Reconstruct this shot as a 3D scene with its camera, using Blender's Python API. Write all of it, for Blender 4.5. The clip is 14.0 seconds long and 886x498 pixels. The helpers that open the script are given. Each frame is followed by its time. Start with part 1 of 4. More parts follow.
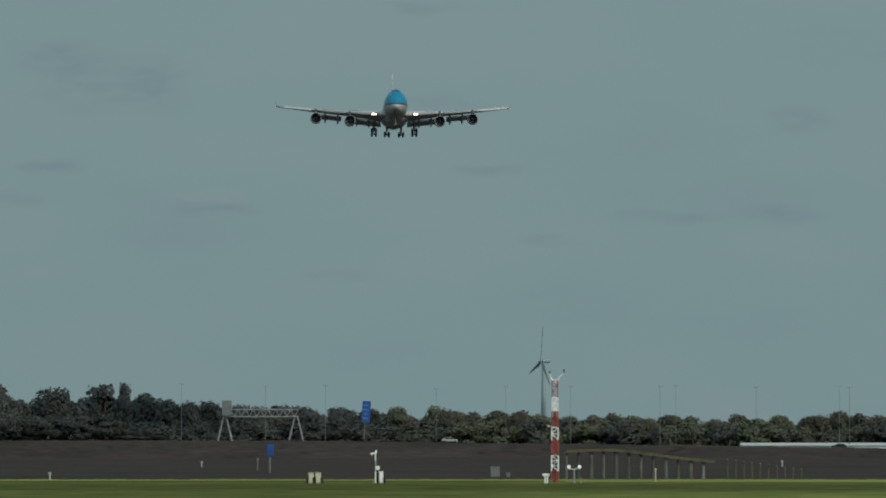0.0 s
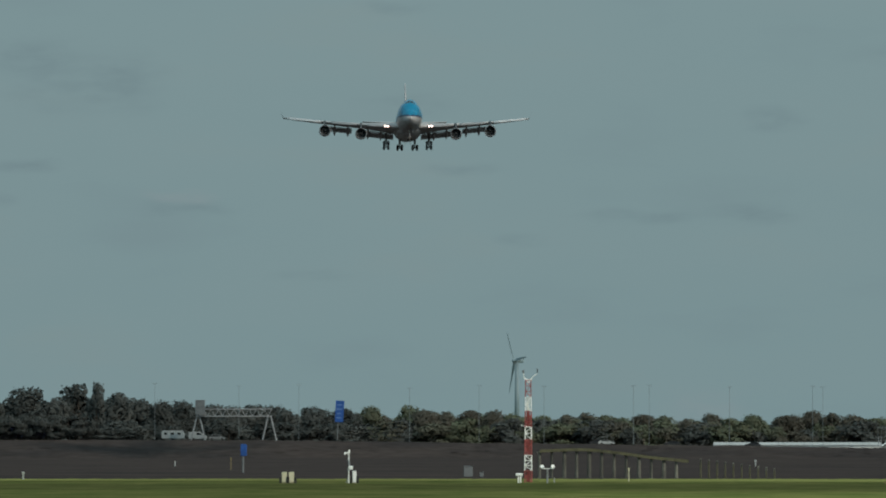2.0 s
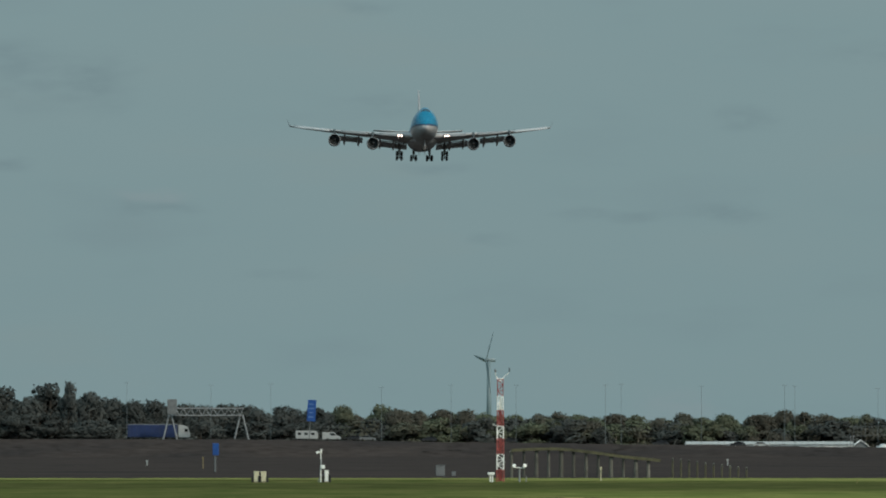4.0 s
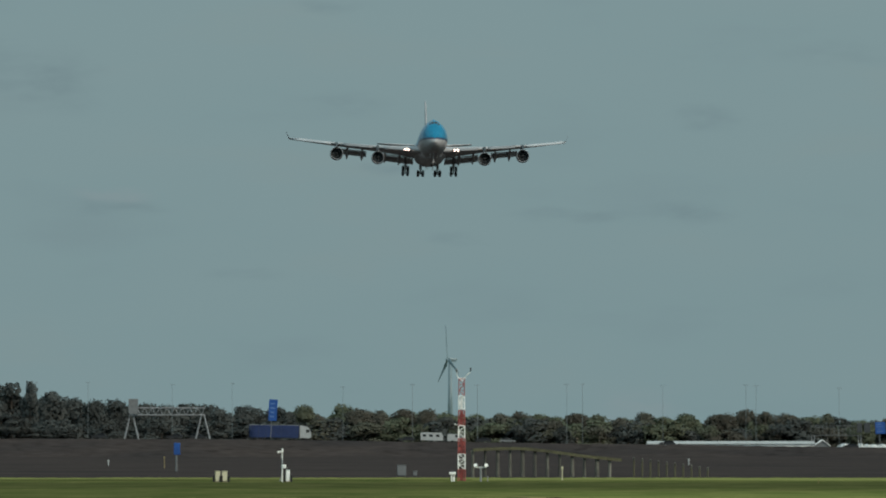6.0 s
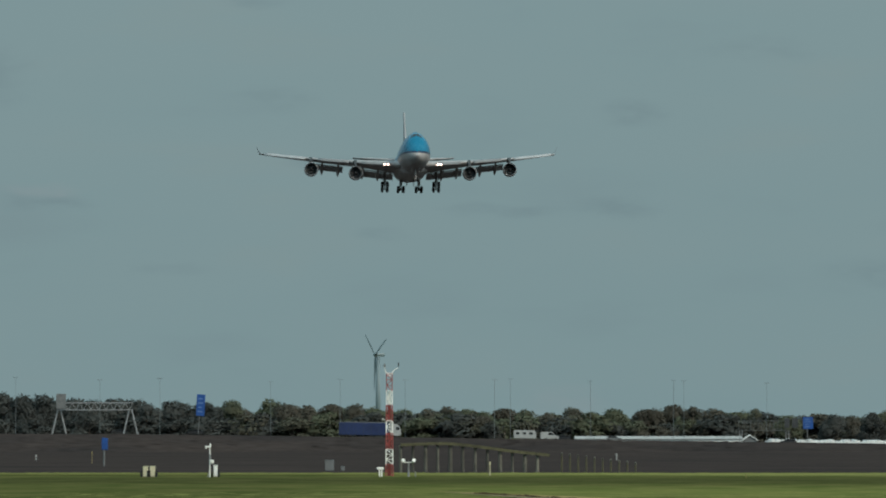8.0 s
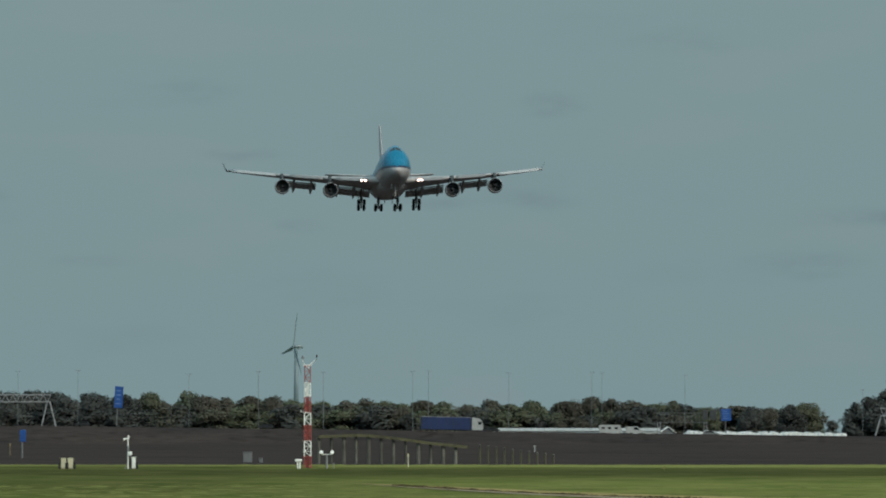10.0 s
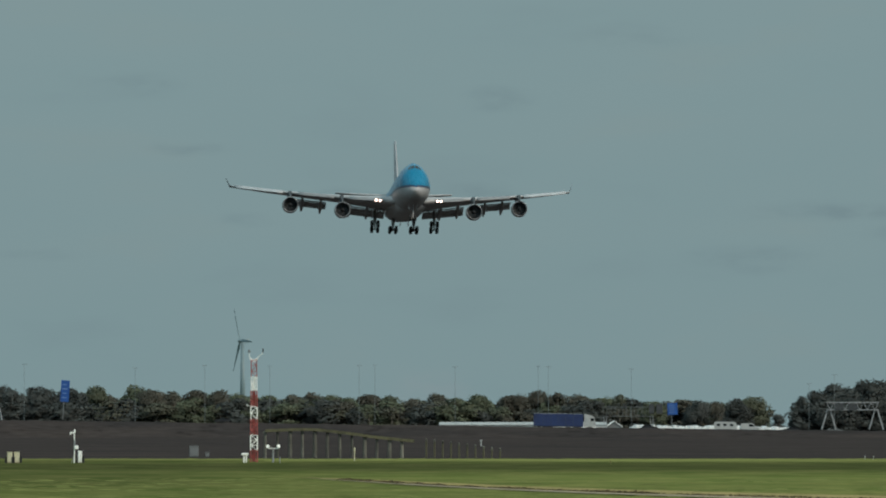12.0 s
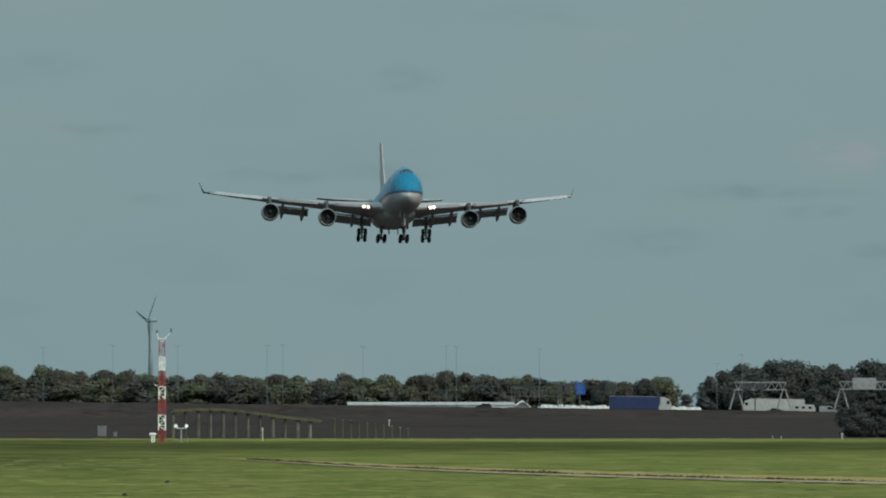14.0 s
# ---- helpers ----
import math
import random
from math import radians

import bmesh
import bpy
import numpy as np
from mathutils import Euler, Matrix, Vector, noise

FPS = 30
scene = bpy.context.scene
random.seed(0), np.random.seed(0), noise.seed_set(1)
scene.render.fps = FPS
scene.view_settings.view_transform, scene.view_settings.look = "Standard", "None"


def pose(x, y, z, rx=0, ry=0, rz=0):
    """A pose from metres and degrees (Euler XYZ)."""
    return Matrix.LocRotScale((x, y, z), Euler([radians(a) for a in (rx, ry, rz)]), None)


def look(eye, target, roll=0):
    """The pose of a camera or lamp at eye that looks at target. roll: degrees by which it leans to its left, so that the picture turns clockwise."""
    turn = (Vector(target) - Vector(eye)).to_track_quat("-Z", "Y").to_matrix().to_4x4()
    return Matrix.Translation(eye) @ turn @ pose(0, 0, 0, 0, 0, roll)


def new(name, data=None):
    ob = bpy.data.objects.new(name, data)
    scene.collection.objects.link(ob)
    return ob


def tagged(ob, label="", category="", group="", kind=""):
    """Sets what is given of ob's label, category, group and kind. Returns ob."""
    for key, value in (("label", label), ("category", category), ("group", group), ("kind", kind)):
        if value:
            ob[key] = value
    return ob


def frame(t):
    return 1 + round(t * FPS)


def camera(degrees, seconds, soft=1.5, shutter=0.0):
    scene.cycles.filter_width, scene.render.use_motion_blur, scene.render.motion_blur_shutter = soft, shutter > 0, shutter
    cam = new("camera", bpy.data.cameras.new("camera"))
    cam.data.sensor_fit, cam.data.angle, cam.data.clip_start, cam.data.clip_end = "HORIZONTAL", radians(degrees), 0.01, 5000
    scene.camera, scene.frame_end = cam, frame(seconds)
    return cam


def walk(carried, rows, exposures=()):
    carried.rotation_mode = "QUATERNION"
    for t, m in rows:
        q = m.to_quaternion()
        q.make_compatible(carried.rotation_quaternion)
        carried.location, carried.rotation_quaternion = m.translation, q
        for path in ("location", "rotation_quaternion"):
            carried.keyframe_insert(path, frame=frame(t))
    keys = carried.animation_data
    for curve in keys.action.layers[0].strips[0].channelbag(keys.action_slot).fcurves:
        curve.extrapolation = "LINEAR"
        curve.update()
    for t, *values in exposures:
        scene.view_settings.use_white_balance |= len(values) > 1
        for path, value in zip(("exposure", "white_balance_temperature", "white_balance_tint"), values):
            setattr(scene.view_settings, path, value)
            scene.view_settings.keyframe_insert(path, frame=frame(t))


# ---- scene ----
F = 16300.0          # focal length in units of the picture's width / 1568
EYE = 3.5            # height of the camera on the spotters' mound
cam = camera(5.507, 14.0, soft=2.0)
PAN = [(0, 1.2231, 0.6960), (0.5, 1.2335, 0.6717), (1, 1.2329, 0.6426), (1.5, 1.2335, 0.6145), (2, 1.2204, 0.5301),
       (2.5, 1.2175, 0.4316), (3, 1.2171, 0.3847), (5.5, 1.2136, 0.2432), (6, 1.2129, 0.1157), (6.5, 1.2018, -0.0080),
       (7, 1.1903, -0.1535), (9.5, 1.1583, -0.6387), (10, 1.1321, -0.8424), (10.5, 1.1436, -1.0101), (11, 1.1368, -1.0847),
       (11.5, 1.1312, -1.1380), (12, 1.0947, -1.1757), (12.5, 1.0671, -1.2144), (13, 1.0267, -1.3766), (13.5, 1.0084, -1.5522),
       (14, 0.9699, -1.7476)]
walk(cam, [(t, pose(0, 0, EYE, 90 + tilt, 0, turn)) for t, tilt, turn in PAN],
     exposures=[(0, -0.09), (0.5, -0.05), (2.5, -0.05), (3, 0.0), (5.5, 0.0), (12.5, 0.02), (14, 0.1)])

# ---- light ----
SUN_TO = Vector((0.52, -0.52, 0.62)).normalized()
sun = new("sun", bpy.data.lights.new("sun", "SUN"))
sun.data.energy, sun.data.angle, sun.data.color = 2.2, radians(5.0), (1.0, 0.91, 0.76)
sun.matrix_world = look((0, 0, 0), -SUN_TO)

world = bpy.data.worlds.new("sky")
world.use_nodes = True
scene.world = world
wn, wl = world.node_tree.nodes, world.node_tree.links
wn.clear()
sky = wn.new("ShaderNodeTexSky")
sky.sky_type, sky.sun_disc = "NISHITA", False
sky.sun_elevation = math.asin(SUN_TO.z)
sky.sun_rotation = math.atan2(SUN_TO.x, SUN_TO.y)
sky.dust_density, sky.ozone_density = 3.0, 2.0
scale = wn.new("ShaderNodeVectorMath")
scale.operation = "SCALE"
scale.inputs[3].default_value = 0.06
coord = wn.new("ShaderNodeTexCoord")
mapping = wn.new("ShaderNodeMapping")
mapping.inputs["Scale"].default_value = (30, 30, 105)
cloud = wn.new("ShaderNodeTexNoise")
cloud.inputs["Scale"].default_value = 1.0
cloud.inputs["Detail"].default_value = 4.5
ramp = wn.new("ShaderNodeValToRGB")          # clear teal-grey sky with sparse, slightly darker scraps of cloud
els = ramp.color_ramp.elements
els[0].position, els[0].color = 0.3, (0.222, 0.313, 0.326, 1)
els[1].position, els[1].color = 0.8, (0.200, 0.290, 0.310, 1)
for p, c in ((0.41, (0.216, 0.314, 0.331)), (0.58, (0.212, 0.312, 0.330)), (0.68, (0.206, 0.301, 0.321))):
    e = els.new(p)
    e.color = (*c, 1)
veil = wn.new("ShaderNodeMix")
veil.data_type = "RGBA"
veil.inputs[0].default_value = 0.9
sep = wn.new("ShaderNodeSeparateXYZ")
high = wn.new("ShaderNodeMapRange")          # sunlit cloud overhead is brighter than the haze low down
high.inputs[1].default_value, high.inputs[2].default_value = 0.07, 0.6
high.inputs[3].default_value, high.inputs[4].default_value = 1.0, 2.4
back = wn.new("ShaderNodeBackground")


def cloud_scraps(colour, scraps, tint):
    """Soft torn scraps of cloud; each: bearing and height above the horizon, half width and half height (all on the scale of F), strength."""
    part_xyz, flat, warp, bend, tear = (wn.new("ShaderNode" + k) for k in ("SeparateXYZ", "VectorMath", "TexNoise", "VectorMath", "TexNoise"))
    wl.new(coord.outputs["Generated"], part_xyz.inputs[0])
    both = wn.new("ShaderNodeCombineXYZ")
    for axis in ("X", "Y", "Z"):
        wl.new(part_xyz.outputs["Y"], both.inputs[axis])
    flat.operation = "DIVIDE"
    wl.new(coord.outputs["Generated"], flat.inputs[0])
    wl.new(both.outputs[0], flat.inputs[1])
    grow = wn.new("ShaderNodeVectorMath")
    grow.operation = "MULTIPLY"
    grow.inputs[1].default_value = (F / 100, 0, F / 100)
    wl.new(flat.outputs[0], grow.inputs[0])
    warp.inputs["Scale"].default_value, warp.inputs["Detail"].default_value = 1.3, 3.0
    tear.inputs["Scale"].default_value, tear.inputs["Detail"].default_value = 2.2, 4.0
    squash = wn.new("ShaderNodeVectorMath")
    squash.operation = "MULTIPLY"
    squash.inputs[1].default_value = (0.6, 1, 1.8)
    wl.new(grow.outputs[0], squash.inputs[0])
    for tex in (warp, tear):
        wl.new(squash.outputs[0], tex.inputs["Vector"])
    bend.operation = "MULTIPLY_ADD"
    bend.inputs[1].default_value = (1.1, 0, 0.35)
    wl.new(warp.outputs["Color"], bend.inputs[0])
    wl.new(grow.outputs[0], bend.inputs[2])
    total = None
    for u, v, w, h, strength in scraps:
        near, far, soft = wn.new("ShaderNodeVectorMath"), wn.new("ShaderNodeVectorMath"), wn.new("ShaderNodeMapRange")
        near.operation, far.operation = "MULTIPLY_ADD", "LENGTH"
        near.inputs[1].default_value = (100 / w, 0, 100 / h)
        near.inputs[2].default_value = (-((u - 982) + 55) / w, 0, -(v + 17) / h)
        soft.interpolation_type = "SMOOTHERSTEP"
        soft.inputs[1].default_value, soft.inputs[2].default_value = 0.0, 1.5
        soft.inputs[3].default_value, soft.inputs[4].default_value = strength, 0.0
        wl.new(bend.outputs[0], near.inputs[0])
        wl.new(near.outputs[0], far.inputs[0])
        wl.new(far.outputs["Value"], soft.inputs[0])
        if total is None:
            total = soft.outputs[0]
        else:
            add = wn.new("ShaderNodeMath")
            add.operation = "ADD"
            wl.new(total, add.inputs[0])
            wl.new(soft.outputs[0], add.inputs[1])
            total = add.outputs[0]
    torn, mul, mix = wn.new("ShaderNodeMapRange"), wn.new("ShaderNodeMath"), wn.new("ShaderNodeMix")
    torn.inputs[1].default_value, torn.inputs[2].default_value, torn.inputs[3].default_value, torn.inputs[4].default_value = 0.35, 0.62, 0.25, 1.0
    wl.new(tear.outputs["Fac"], torn.inputs[0])
    mul.operation, mul.use_clamp = "MULTIPLY", True
    wl.new(total, mul.inputs[0])
    wl.new(torn.outputs[0], mul.inputs[1])
    mix.data_type = "RGBA"
    mix.inputs[7].default_value = (*tint, 1)
    wl.new(mul.outputs[0], mix.inputs[0])
    wl.new(colour, mix.inputs[6])
    return mix.outputs[2]


sky_colour = cloud_scraps(ramp.outputs[0], ((170, 645, 140, 65, 0.55), (90, 694, 90, 30, 0.6), (280, 640, 70, 60, 0.5), (370, 418, 85, 16, 0.8), (85, 494, 60, 14, 0.8), (870, 489, 70, 14, 0.7), (1175, 404, 100, 14, 0.8), (1378, 408, 85, 20, 0.9),
                                            (1420, 577, 60, 24, 0.8), (750, 777, 70, 12, 0.6), (30, 438, 50, 16, 0.6), (980, 366, 60, 14, 0.5), (785, 603, 70, 22, 0.6), (1860, 298, 110, 26, 0.8), (2050, 378, 190, 18, 0.9),
                                            (2140, 343, 70, 14, 0.7), (2245, 277, 50, 16, 0.7), (600, 300, 80, 14, 0.4), (1640, 690, 120, 25, 0.4)), (0.181, 0.265, 0.288))
sky_colour = cloud_scraps(sky_colour, ((2195, 442, 90, 40, 1.0), (365, 440, 70, 14, 0.5), (1290, 60, 90, 40, 0.35)), (0.262, 0.318, 0.338))
out = wn.new("ShaderNodeOutputWorld")
wl.new(coord.outputs["Generated"], mapping.inputs["Vector"])
wl.new(coord.outputs["Generated"], sep.inputs[0])
wl.new(sep.outputs["Z"], high.inputs[0])
wl.new(mapping.outputs[0], cloud.inputs["Vector"])
wl.new(cloud.outputs["Fac"], ramp.inputs[0])
wl.new(sky.outputs[0], scale.inputs[0])
wl.new(scale.outputs[0], veil.inputs[6])
wl.new(sky_colour, veil.inputs[7])
wl.new(veil.outputs[2], back.inputs["Color"])
wl.new(high.outputs[0], back.inputs["Strength"])
wl.new(back.outputs[0], out.inputs[0])


# ---- materials ----
def material(name, colour, rough=0.6, metal=0.0, vary=0.25, size=1.0, fine=8.0, bump=0.0, spread=0.0, stretch=(1, 1, 1), emit=0.0, second=None, random_tone=0.0, gloss=0.5):
    """A surface whose colour drifts at two scales; second: the colour towards which the large patches go."""
    m = bpy.data.materials.new(name)
    m.use_nodes = True
    n, l = m.node_tree.nodes, m.node_tree.links
    b = n["Principled BSDF"]
    b.inputs["Roughness"].default_value, b.inputs["Metallic"].default_value = rough, metal
    b.inputs["Specular IOR Level"].default_value = gloss
    tc, mp = n.new("ShaderNodeTexCoord"), n.new("ShaderNodeMapping")
    mp.inputs["Scale"].default_value = stretch
    l.new(tc.outputs["Object"], mp.inputs["Vector"])
    big, small = n.new("ShaderNodeTexNoise"), n.new("ShaderNodeTexNoise")
    big.inputs["Scale"].default_value, small.inputs["Scale"].default_value = size, size * fine
    big.inputs["Detail"].default_value = small.inputs["Detail"].default_value = 4
    for tex in (big, small):
        l.new(mp.outputs[0], tex.inputs["Vector"])
    sec = second or tuple(c * (1 - vary) for c in colour)
    lift = tuple(min(1, c * (1 + vary)) for c in colour)
    r1 = n.new("ShaderNodeValToRGB")
    r1.color_ramp.elements[0].position, r1.color_ramp.elements[1].position = 0.36, 0.64
    r1.color_ramp.elements[0].color, r1.color_ramp.elements[1].color = (*sec, 1), (*(colour if second else lift), 1)
    l.new(big.outputs["Fac"], r1.inputs[0])
    hv = n.new("ShaderNodeHueSaturation")
    mr = n.new("ShaderNodeMapRange")
    mr.inputs[1].default_value, mr.inputs[2].default_value = 0.3, 0.7
    mr.inputs[3].default_value, mr.inputs[4].default_value = 1 - vary, 1 + vary
    l.new(small.outputs["Fac"], mr.inputs[0])
    l.new(r1.outputs[0], hv.inputs["Color"])
    if random_tone:
        info, mul, add = n.new("ShaderNodeObjectInfo"), n.new("ShaderNodeMath"), n.new("ShaderNodeMapRange")
        add.inputs[3].default_value, add.inputs[4].default_value = 1 - random_tone, 1 + random_tone
        l.new(info.outputs["Random"], add.inputs[0])
        if second:
            l.new(info.outputs["Random"], r1.inputs[0])
        mul.operation = "MULTIPLY"
        l.new(mr.outputs[0], mul.inputs[0])
        l.new(add.outputs[0], mul.inputs[1])
        l.new(mul.outputs[0], hv.inputs["Value"])
    else:
        l.new(mr.outputs[0], hv.inputs["Value"])
    l.new(hv.outputs[0], b.inputs["Base Color"])
    if spread:
        rr = n.new("ShaderNodeMapRange")
        rr.inputs[3].default_value, rr.inputs[4].default_value = max(0, rough - spread), min(1, rough + spread)
        l.new(small.outputs["Fac"], rr.inputs[0])
        l.new(rr.outputs[0], b.inputs["Roughness"])
    if bump:
        bp = n.new("ShaderNodeBump")
        bp.inputs["Strength"].default_value, bp.inputs["Distance"].default_value = 0.6, bump
        l.new(small.outputs["Fac"], bp.inputs["Height"])
        l.new(bp.outputs[0], b.inputs["Normal"])
    if emit:
        b.inputs["Emission Color"].default_value = (*colour, 1)
        b.inputs["Emission Strength"].default_value = emit
    return m


GRASS = material("grass", (0.164, 0.17, 0.056), 0.9, vary=0.11, size=0.03, fine=7, bump=0.05, second=(0.1, 0.125, 0.036), stretch=(6, 1.3, 1), gloss=0.0)
GRASS_PALE = material("pale_grass", (0.15, 0.16, 0.055), 0.9, vary=0.25, size=0.05, fine=14, bump=0.08, stretch=(0.3, 1, 1), gloss=0.0)
GRASS_DRY = material("dry_grass", (0.3, 0.238, 0.108), 0.95, vary=0.3, size=0.15, fine=10, bump=0.08, second=(0.22, 0.185, 0.085), gloss=0.0)
HEATH = material("dark_heath", (0.051, 0.042, 0.0395), 0.95, vary=0.2, size=0.03, fine=9, bump=0.1, second=(0.035, 0.031, 0.031), gloss=0.0)


def add_cloud_shade(m):
    """A belt of cloud shade painted across the field, with ragged soft edges."""
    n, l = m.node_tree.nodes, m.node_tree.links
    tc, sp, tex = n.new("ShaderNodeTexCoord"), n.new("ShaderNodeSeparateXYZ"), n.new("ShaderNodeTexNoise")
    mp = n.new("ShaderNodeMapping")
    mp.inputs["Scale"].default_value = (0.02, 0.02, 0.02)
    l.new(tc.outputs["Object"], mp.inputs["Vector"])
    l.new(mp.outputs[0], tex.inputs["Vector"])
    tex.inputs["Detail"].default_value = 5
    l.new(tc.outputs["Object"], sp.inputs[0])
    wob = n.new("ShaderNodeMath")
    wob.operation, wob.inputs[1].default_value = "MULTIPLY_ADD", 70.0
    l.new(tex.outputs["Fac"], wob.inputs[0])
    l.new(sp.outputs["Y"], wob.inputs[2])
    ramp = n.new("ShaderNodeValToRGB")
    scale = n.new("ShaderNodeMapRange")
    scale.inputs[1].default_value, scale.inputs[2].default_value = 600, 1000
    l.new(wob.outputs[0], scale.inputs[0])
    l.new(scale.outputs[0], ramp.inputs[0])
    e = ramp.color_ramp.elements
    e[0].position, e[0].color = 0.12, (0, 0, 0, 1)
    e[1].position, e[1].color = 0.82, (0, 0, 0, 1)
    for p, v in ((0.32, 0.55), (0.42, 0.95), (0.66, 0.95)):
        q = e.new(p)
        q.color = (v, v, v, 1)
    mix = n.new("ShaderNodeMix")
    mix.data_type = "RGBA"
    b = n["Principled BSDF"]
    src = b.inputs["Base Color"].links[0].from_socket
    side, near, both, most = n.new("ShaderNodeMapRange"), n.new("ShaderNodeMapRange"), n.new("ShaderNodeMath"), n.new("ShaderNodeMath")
    # the same cloud shade painted over the left, beyond the near grass
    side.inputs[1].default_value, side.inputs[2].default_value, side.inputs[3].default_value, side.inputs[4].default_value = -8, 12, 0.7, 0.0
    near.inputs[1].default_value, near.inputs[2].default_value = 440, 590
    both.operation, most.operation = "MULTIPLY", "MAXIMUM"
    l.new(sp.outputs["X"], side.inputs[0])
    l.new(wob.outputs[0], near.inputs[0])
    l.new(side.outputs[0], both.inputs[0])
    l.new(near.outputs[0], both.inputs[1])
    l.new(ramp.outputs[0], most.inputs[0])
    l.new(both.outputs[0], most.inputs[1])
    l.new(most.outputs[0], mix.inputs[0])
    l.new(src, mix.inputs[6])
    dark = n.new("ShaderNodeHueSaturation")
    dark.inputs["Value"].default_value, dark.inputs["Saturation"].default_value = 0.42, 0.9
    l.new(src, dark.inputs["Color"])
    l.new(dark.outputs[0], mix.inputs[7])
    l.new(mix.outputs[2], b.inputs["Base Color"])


add_cloud_shade(GRASS)
EARTH = material("dead_brown_growth", (0.1, 0.08, 0.05), 0.95, vary=0.3, size=0.6, fine=6, gloss=0.0)
ASPHALT = material("asphalt", (0.05, 0.05, 0.052), 0.85, vary=0.2, size=0.2, fine=20, bump=0.01, gloss=0.0)
CONCRETE = material("concrete", (0.26, 0.22, 0.155), 0.9, vary=0.25, size=0.3, fine=6, gloss=0.0)
# leaf colours are lifted and greyed to carry the haze over the distance
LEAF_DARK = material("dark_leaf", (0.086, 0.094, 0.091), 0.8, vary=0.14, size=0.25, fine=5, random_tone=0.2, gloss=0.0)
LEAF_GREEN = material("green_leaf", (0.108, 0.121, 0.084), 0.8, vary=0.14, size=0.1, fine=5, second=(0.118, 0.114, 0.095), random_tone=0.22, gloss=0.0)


def let_light_through(m, share):
    """Leaves pass part of the light that falls on their other side."""
    n, l = m.node_tree.nodes, m.node_tree.links
    b, o = n["Principled BSDF"], n["Material Output"]
    t, mix = n.new("ShaderNodeBsdfTranslucent"), n.new("ShaderNodeMixShader")
    mix.inputs[0].default_value = share
    l.new(b.inputs["Base Color"].links[0].from_socket, t.inputs["Color"])
    l.new(b.outputs[0], mix.inputs[1])
    l.new(t.outputs[0], mix.inputs[2])
    l.new(mix.outputs[0], o.inputs["Surface"])


let_light_through(LEAF_DARK, 0.3)
let_light_through(LEAF_GREEN, 0.3)
BARK = material("bark", (0.06, 0.05, 0.04), 0.9, vary=0.3, size=2, bump=0.03)
BARK_PALE = material("pale_bark", (0.3, 0.28, 0.24), 0.85, vary=0.3, size=2, bump=0.02)
STEEL = material("galvanised_steel", (0.29, 0.3, 0.31), 0.5, 0.3, vary=0.15, size=1.5, spread=0.1)
STEEL_DARK = material("dark_steel", (0.06, 0.065, 0.07), 0.55, 0.4, vary=0.2, size=2)
RED = material("red_paint", (0.33, 0.072, 0.066), 0.5, vary=0.2, size=1.5, spread=0.1)
WHITE = material("white_paint", (0.9, 0.9, 0.88), 0.5, vary=0.08, size=1.2, spread=0.1)
CREAM = material("cream_paint", (0.6, 0.56, 0.4), 0.55, vary=0.1, size=1.2)
GREY = material("grey_cabinet", (0.15, 0.16, 0.165), 0.6, vary=0.12, size=1.2)
YELLOW = material("faded_yellow_paint", (0.085, 0.08, 0.04), 0.6, vary=0.25, size=0.8)
YELLOW_GREY = material("weathered_post_paint", (0.125, 0.122, 0.1), 0.7, vary=0.25, size=0.8, random_tone=0.45)
ORANGE = material("orange_paint", (0.21, 0.165, 0.08), 0.6, vary=0.15, size=1)
SIGN_BLUE = material("sign_blue", (0.015, 0.075, 0.29), 0.45, vary=0.12, size=0.6)
# white turbine with the distance haze mixed into its colour
TURBINE = material("hazy_turbine_white", (0.15, 0.21, 0.235), 0.5, vary=0.06, size=0.3)
TARP_BLUE = material("tarpaulin_blue", (0.012, 0.027, 0.098), 0.55, vary=0.15, size=0.5, bump=0.02)
RUBBER = material("rubber", (0.018, 0.018, 0.018), 0.8, vary=0.2, size=3)
GLASS_DARK = material("tinted_window", (0.012, 0.014, 0.017), 0.12, vary=0.1, size=1)
CAR_DARK = material("dark_car_paint", (0.014, 0.015, 0.018), 0.5, vary=0.1, size=1)
ROOF_WHITE = material("white_sheet_roof", (0.33, 0.33, 0.325), 0.5, vary=0.08, size=0.3, stretch=(1, 1, 1))
WINGLET_GREY = material("winglet_grey_paint", (0.1, 0.105, 0.115), 0.5, vary=0.08, size=0.6)
LAMP_GREY = material("lamp_post_grey", (0.17, 0.2, 0.21), 0.6, vary=0.1, size=1)
CAB_WHITE = material("dull_white_paint", (0.37, 0.385, 0.385), 0.5, vary=0.1, size=0.8)
FIN_GREY = material("fin_paint", (0.36, 0.36, 0.375), 0.45, vary=0.06, size=0.5)
PLASTIC = material("white_plastic_film", (0.85, 0.85, 0.84), 0.3, vary=0.05, size=0.5)
SIGN_TEXT = material("faded_sign_text", (0.12, 0.21, 0.42), 0.5, vary=0.1, size=1)
FUS_BLUE = material("sky_blue_paint", (0.001, 0.15, 0.27), 0.28, vary=0.06, size=0.4, spread=0.05, gloss=0.28)
FUS_WHITE = material("white_aircraft_paint", (0.35, 0.345, 0.35), 0.45, vary=0.08, size=0.5, spread=0.06, gloss=0.35)
FUS_NAVY = material("navy_stripe_paint", (0.004, 0.012, 0.05), 0.35, vary=0.05, size=1)
WING_GREY = material("wing_grey_paint", (0.32, 0.315, 0.32), 0.45, vary=0.1, size=0.6, spread=0.08)
BELLY_GREY = material("belly_fairing_grey", (0.4, 0.4, 0.405), 0.45, vary=0.1, size=0.5)
KRUEGER_GREY = material("krueger_flap_grey", (0.2, 0.195, 0.2), 0.5, vary=0.12, size=0.8)
